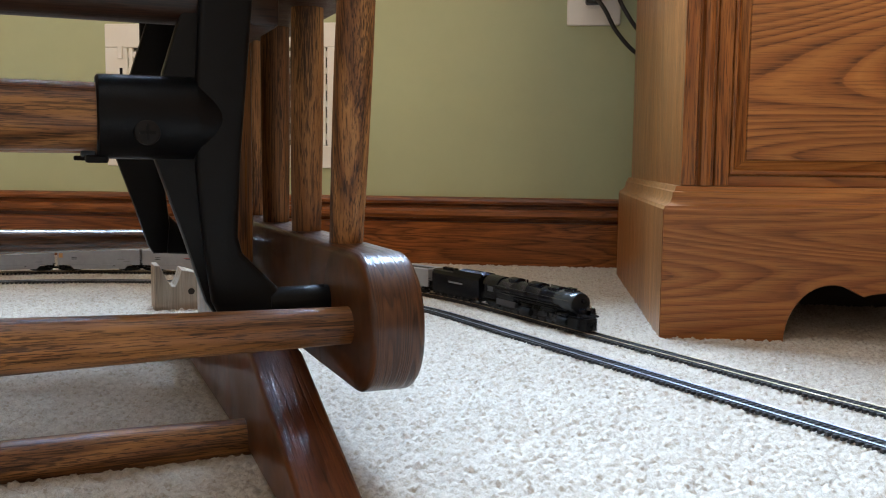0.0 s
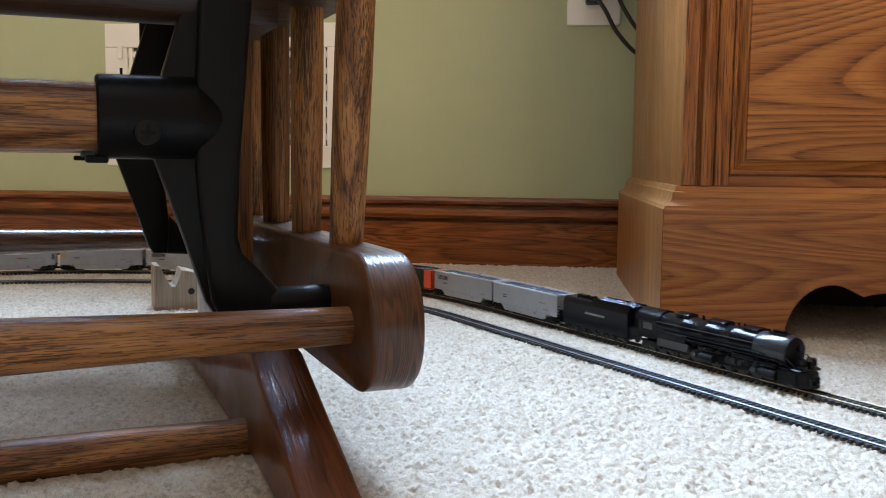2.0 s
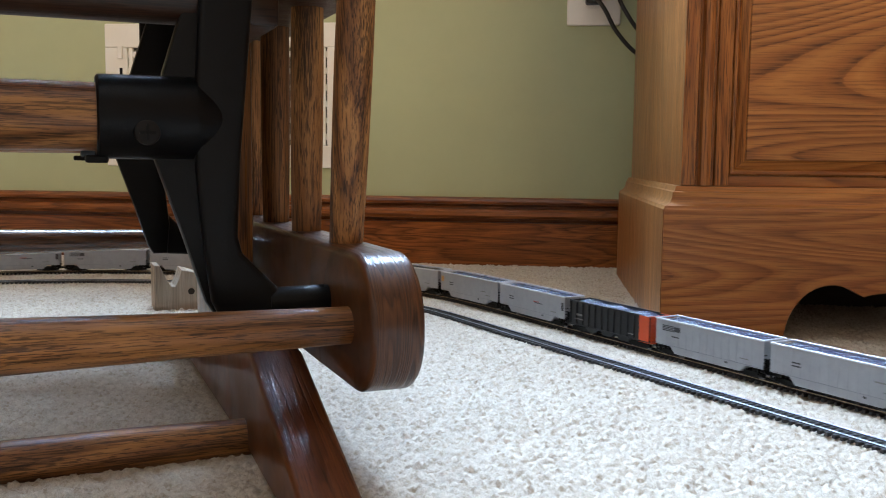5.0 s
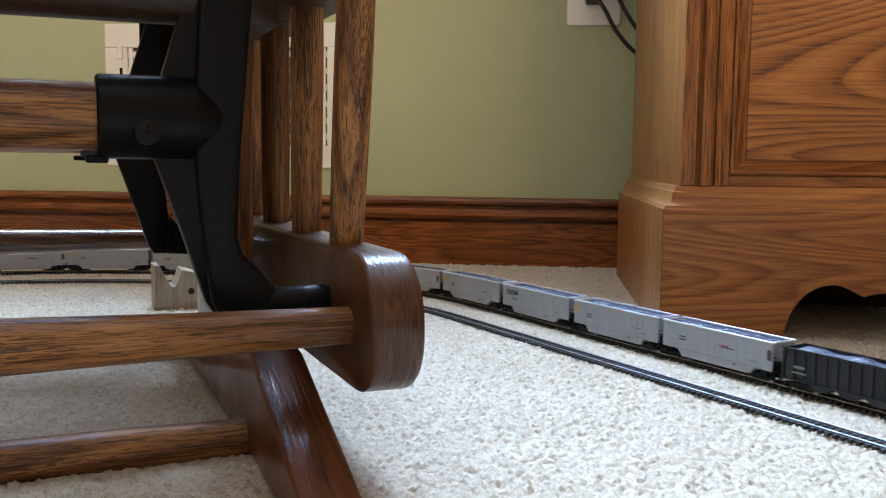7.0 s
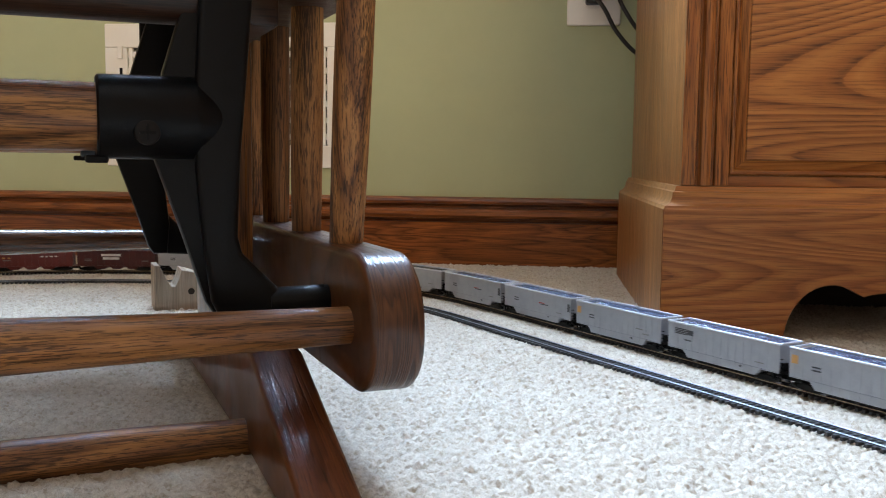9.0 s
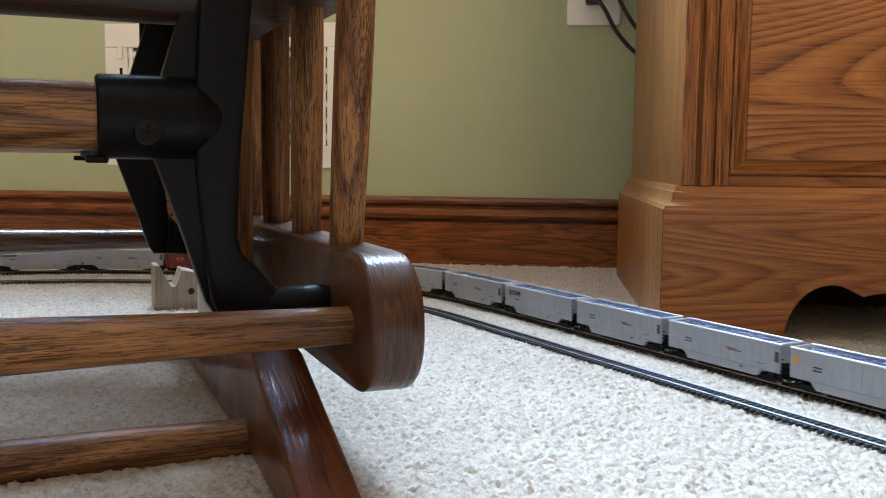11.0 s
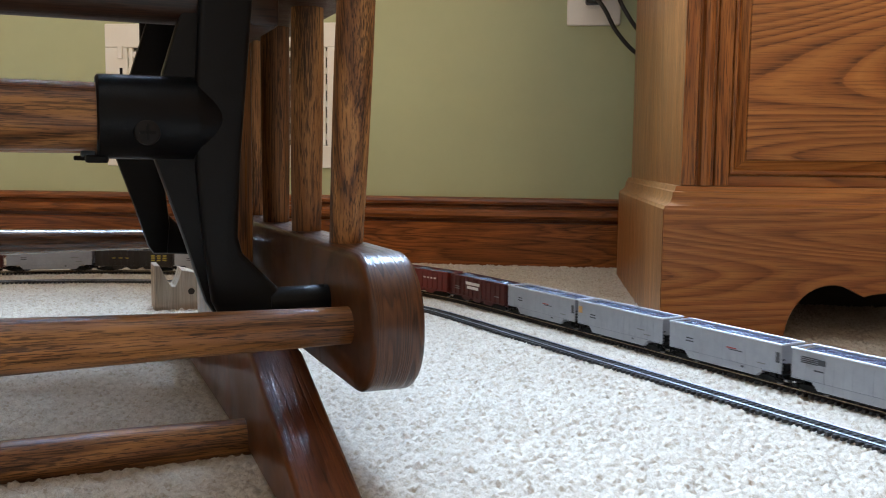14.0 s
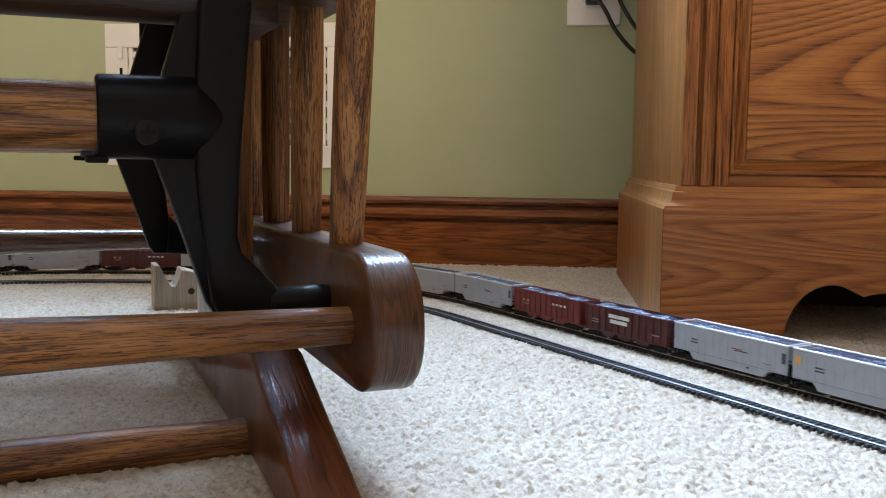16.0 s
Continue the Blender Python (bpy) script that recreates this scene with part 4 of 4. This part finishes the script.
def locomotive():
    e = thing("steam_locomotive", Matrix(), "black articulated steam locomotive with grey smokebox", "model locomotive")
    # boiler with tapered courses, then the grey smokebox
    part("boiler", turned((-0.046, 0, 0.0196), (0.040, 0, 0.0204), [(0, 0.0101), (0.25, 0.0103), (0.26, 0.0106), (0.28, 0.0103), (0.5, 0.0103), (0.51, 0.0106), (0.53, 0.0102), (0.76, 0.0101), (0.77, 0.0104), (0.79, 0.0100), (1, 0.0098)], 40), m_engine, e, "", True)
    sm = part("smokebox", turned((0.040, 0, 0.0204), (0.0640, 0, 0.0204), [(0, 0.0102), (0.05, 0.0104), (0.93, 0.0104), (1, 0.0098)], 40), m_smokebox, e, "graphite grey smokebox", True)
    part("smokebox_front", turned((0.0641, 0, 0.0204), (0.0672, 0, 0.0204), [(0, 0.0098), (0.3, 0.0096), (0.6, 0.0070), (1, 0.0040)], 36), m_truck, sm, "", True)
    part("headlight", turned((0.0672, 0, 0.0240), (0.0700, 0, 0.0240), [(0, 0.0018), (1, 0.0022)], 16), m_engine, sm, "", True)
    part("firebox", prism([(-0.0092, 0.0105), (0.0092, 0.0105), (0.0100, 0.0190), (-0.0100, 0.0190)], "x", -0.050, -0.018, 0.0008), m_engine, e)
    part("ash_pan", box(-0.046, -0.016, -0.0094, -0.0088, 0.0062, 0.0116), m_ink, e, "grey panel below the firebox")
    # cab with curved roof
    roof = arc_pts(0, 0.0200, 0.0102, 22, 158, 12)
    cab = part("cab", prism([(-0.0100, 0.0100), (0.0100, 0.0100), (0.0100, 0.0225)] + roof[1:-1] + [(-0.0100, 0.0225)], "x", -0.0660, -0.0462, 0.0005), m_engine, e)
    part("roof", prism(arc_pts(0, 0.0200, 0.0108, 14, 166, 12) + arc_pts(0, 0.0200, 0.01025, 166, 14, 12), "x", -0.0680, -0.0452), m_engine, cab, "", True)
    for y in (-1, 1):
        part("cab_window", box(-0.0600, -0.0510, *sorted((y * 0.01002, y * 0.0102)), 0.0165, 0.0212), m_ink, cab)
    # fittings along the top
    for x, ln, w, name in ((-0.0270, 0.0130, 0.0050, "sand_box"), (0.0050, 0.0150, 0.0052, "sand_box"), (0.0335, 0.0130, 0.0050, "sand_box")):
        part(name, prism(arc_pts(0, 0.0205, 0.0118, 62, 118, 10) + [(-w, 0.0275), (w, 0.0275)], "x", x - ln / 2, x + ln / 2, 0.0006), m_engine, e, "", True)
    for x in (0.0505, 0.0555):
        part("chimney", turned((x, 0, 0.0298), (x, 0, 0.0330), [(0, 0.0030), (0.4, 0.0024), (1, 0.0028)], 18), m_engine, e, "", True)
    part("chimney_shroud", box(0.0470, 0.0600, -0.0040, 0.0040, 0.0290, 0.0314, 0.0010), m_engine, e)
    for x in (-0.012, 0.019, 0.024, 0.044):
        part("valve", turned((x, 0.001, 0.0300), (x, 0.001, 0.0322), [(0, 0.0012), (0.5, 0.0009), (1, 0.0012)], 12), m_engine, e)
    for y in (-1, 1):
        part("handrail", cyl((-0.045, y * 0.0110, 0.0236), (0.062, y * 0.0112, 0.0240), 0.00028, 8), m_smokebox, e)
        part("running_board", box(-0.018, 0.062, *sorted((y * 0.0088, y * 0.0112)), 0.0156, 0.0162), m_engine, e)
        part("pipe", cyl((-0.040, y * 0.0108, 0.0180), (0.050, y * 0.0110, 0.0180), 0.0005, 8), m_engine, e)
        for k, zz in enumerate((0.0142, 0.0128, 0.0150, 0.0117)):
            part("pipe", cyl((-0.016 + k * 0.004, y * (0.0086 + 0.0005 * k), zz), (0.058 - k * 0.006, y * (0.0086 + 0.0005 * k), zz - 0.0008), 0.00042, 8), m_engine, e)
        for k in range(9):
            x = -0.010 + k * 0.0078
            part("bracket", box(x - 0.0005, x + 0.0005, *sorted((y * 0.0060, y * 0.0100)), 0.0098, 0.0156), m_engine, e)
        part("pilot_ladder", prism([(0.0560, 0.0160), (0.0572, 0.0160), (0.0700, 0.0136), (0.0688, 0.0136)], "y", *sorted((y * 0.0080, y * 0.0104))), m_engine, e)
        for x in (0.030, 0.038):
            part("air_tank", turned((x - 0.006, y * 0.0095, 0.0130), (x + 0.004, y * 0.0095, 0.0130), [(0, 0.0012), (0.1, 0.0015), (0.9, 0.0015), (1, 0.0012)], 14), m_truck, e)
        # cylinders, rods and links of both engine units
        for cx in (0.0530, 0.0015):
            cy = part("cylinder", turned((cx - 0.0065, y * 0.0092, 0.0060), (cx + 0.0065, y * 0.0092, 0.0060), [(0, 0.0028), (0.1, 0.0034), (0.9, 0.0034), (1, 0.0028)], 20), m_truck, e, "", True)
            part("valve_chest", turned((cx - 0.0060, y * 0.0088, 0.0116), (cx + 0.0060, y * 0.0088, 0.0116), [(0, 0.0018), (0.1, 0.0022), (0.9, 0.0022), (1, 0.0018)], 16), m_engine, cy, "", True)
            part("side_rod", box(cx - 0.0440, cx - 0.0100, *sorted((y * 0.0062, y * 0.0068)), 0.0036, 0.0046), m_screw, e)
            part("main_rod", box(cx - 0.0270, cx - 0.0070, *sorted((y * 0.0071, y * 0.0077)), 0.0050, 0.0059), m_screw, e)
            part("cross_head", box(cx - 0.0150, cx - 0.0105, *sorted((y * 0.0079, y * 0.0090)), 0.0046, 0.0076), m_smokebox, e)
            part("link", box(cx - 0.0225, cx - 0.0205, *sorted((y * 0.0079, y * 0.0086)), 0.0062, 0.0130), m_engine, e)
    part("frame", box(-0.062, 0.070, -0.0034, 0.0034, 0.0040, 0.0110), m_engine, e)
    part("trailing_truck", box(-0.0640, -0.0440, -0.0078, 0.0078, 0.0030, 0.0080, 0.0010), m_engine, e)
    # pilot with deck, pumps, steps and cowcatcher
    p = part("pilot", prism([(0.0600, -0.0096), (0.0730, -0.0096), (0.0790, -0.0052), (0.0800, 0.0), (0.0790, 0.0052), (0.0730, 0.0096), (0.0600, 0.0096)], "z", 0.0012, 0.0108, 0.0008), m_truck, e)
    part("deck", box(0.0610, 0.0770, -0.0098, 0.0098, 0.0110, 0.0126, 0.0004, 1), m_engine, p)
    for k in range(5):
        part("grate_bar", box(0.0795, 0.0806, -0.0046 + k * 0.0021, -0.0038 + k * 0.0021, 0.0012, 0.0080), m_engine, p)
    for y in (-1, 1):
        part("grab_rail", cyl((0.0740, y * 0.0092, 0.0126), (0.0655, y * 0.0098, 0.0190), 0.0003, 8), m_engine, p)
        part("ladder", box(0.0735, 0.0745, *sorted((y * 0.0070, y * 0.0096)), 0.0030, 0.0100), m_engine, p)
    for y in (-0.0045, 0.0045):
        part("air_pump", turned((0.0735, y, 0.0120), (0.0735, y, 0.0185), [(0, 0.0034), (0.45, 0.0036), (0.5, 0.0025), (0.55, 0.0036), (1, 0.0030)], 16), m_engine, p, "", True)
    part("bell", turned((0.0750, 0, 0.0205), (0.0750, 0, 0.0175), [(0, 0.0008), (0.4, 0.0013), (1, 0.0019)], 14), m_smokebox, p)
    part("cooler", cyl((0.0755, -0.0070, 0.0120), (0.0755, 0.0070, 0.0120), 0.0012, 12), m_engine, p)
    part("coupler", box(0.0785, 0.0825, -0.0011, 0.0011, 0.0034, 0.0056), m_engine, p)
    for y in (-1, 1):
        part("step", box(0.0690, 0.0720, *sorted((y * 0.0094, y * 0.0106)), 0.0022, 0.0030), m_smokebox, p)
    drivers = [driver(e, x, 0.0054) for x in (0.0410, 0.0297, 0.0184, 0.0071)] + [driver(e, x, 0.0054) for x in (-0.0105, -0.0218, -0.0331, -0.0444)]
    guides = [driver(e, x, 0.0030) for x in (0.0700, 0.0590, -0.0540, -0.0620)]
    return e, drivers, guides


def tender():
    t = thing("tender", Matrix(), "black tender with faint grey lettering behind the locomotive", "model tender")
    hl = 0.0410
    body = [(-0.0098, 0.0060), (0.0098, 0.0060), (0.0098, 0.0235), (0.0086, 0.0268), (0.0068, 0.0278), (-0.0068, 0.0278), (-0.0086, 0.0268), (-0.0098, 0.0235)]
    part("tank", prism(body, "x", -hl, hl - 0.004, 0.0006), m_engine, t)
    part("bunker", prism([(-0.0092, 0.0262), (-0.0080, 0.0300), (-0.0072, 0.0300), (-0.0066, 0.0279), (0.0066, 0.0279), (0.0072, 0.0300), (0.0080, 0.0300), (0.0092, 0.0262), (0.0066, 0.0277), (-0.0066, 0.0277)], "x", -0.006, hl - 0.002), m_engine, t)
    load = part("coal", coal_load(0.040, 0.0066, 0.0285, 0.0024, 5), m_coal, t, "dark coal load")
    load.location = (0.0165, 0, 0)
    for x in (-0.0300, -0.0230, -0.0140):
        part("hatch", cyl((x, 0, 0.0278), (x, 0, 0.0298), 0.0032, 16), m_engine, t)
    part("lettering", box(-0.0120, 0.0110, -0.0100, -0.00985, 0.0166, 0.0182), m_dimink, t)
    part("frame", box(-hl, hl - 0.006, -0.0078, 0.0078, 0.0032, 0.0058, 0.0004), m_engine, t)
    for k in range(7):
        x = -0.0350 + k * 0.0112
        for y in (-1, 1):
            part("wheel", cyl((x, y * 0.0052, 0.0030), (x, y * 0.0066, 0.0030), 0.0031, 16), m_drv, t)
            part("axle_box", box(x - 0.0018, x + 0.0018, *sorted((y * 0.0079, y * 0.0090)), 0.0018, 0.0046, 0.0004), m_smokebox if k == 6 else m_engine, t)
    coupler(t, -hl, -1)
    return t


CARS = train()
ENGINE, DRIVERS, GUIDES = locomotive()
TENDER = tender()


def on_track(s, half):
    a, _ = main_line.at(s - half)
    b, _ = main_line.at(s + half)
    h = b - a
    return pose((a.x + b.x) / 2, (a.y + b.y) / 2, RAIL_Z, 0, 0, math.degrees(math.atan2(h.y, h.x)))


def run(t):
    """Way gone since the start; the train slows very slightly in the second half."""
    return SPEED * t - 0.0012 * max(0.0, t - 9.0)


def motions():
    times = [0.5 * k for k in range(33)]
    for n, car in CARS:
        slack = 0.03 + 0.02 * max(0, 5 - n) - 0.037 * max(0, n - 12)
        k0 = 2.995 + (6 - n) - 9 * 1.0146 + 0.5 - slack
        walk(car, [(t, on_track(k0 * PITCH_LEN + run(t), 0.034)) for t in times])
    rear = (2.995 + 6 - 9 * 1.0146) * PITCH_LEN - 0.0105
    walk(TENDER, [(t, on_track(rear + 0.0445 + run(t), 0.028)) for t in times])
    walk(ENGINE, [(t, on_track(rear + 0.1595 + run(t), 0.040)) for t in times])
    quick = [k / 15 for k in range(241)]
    for w in DRIVERS:
        x = w.location.x
        walk(w, [(t, pose(x, 0, 0.0054, 0, math.degrees(run(t) / 0.0054), 0)) for t in quick])


motions()
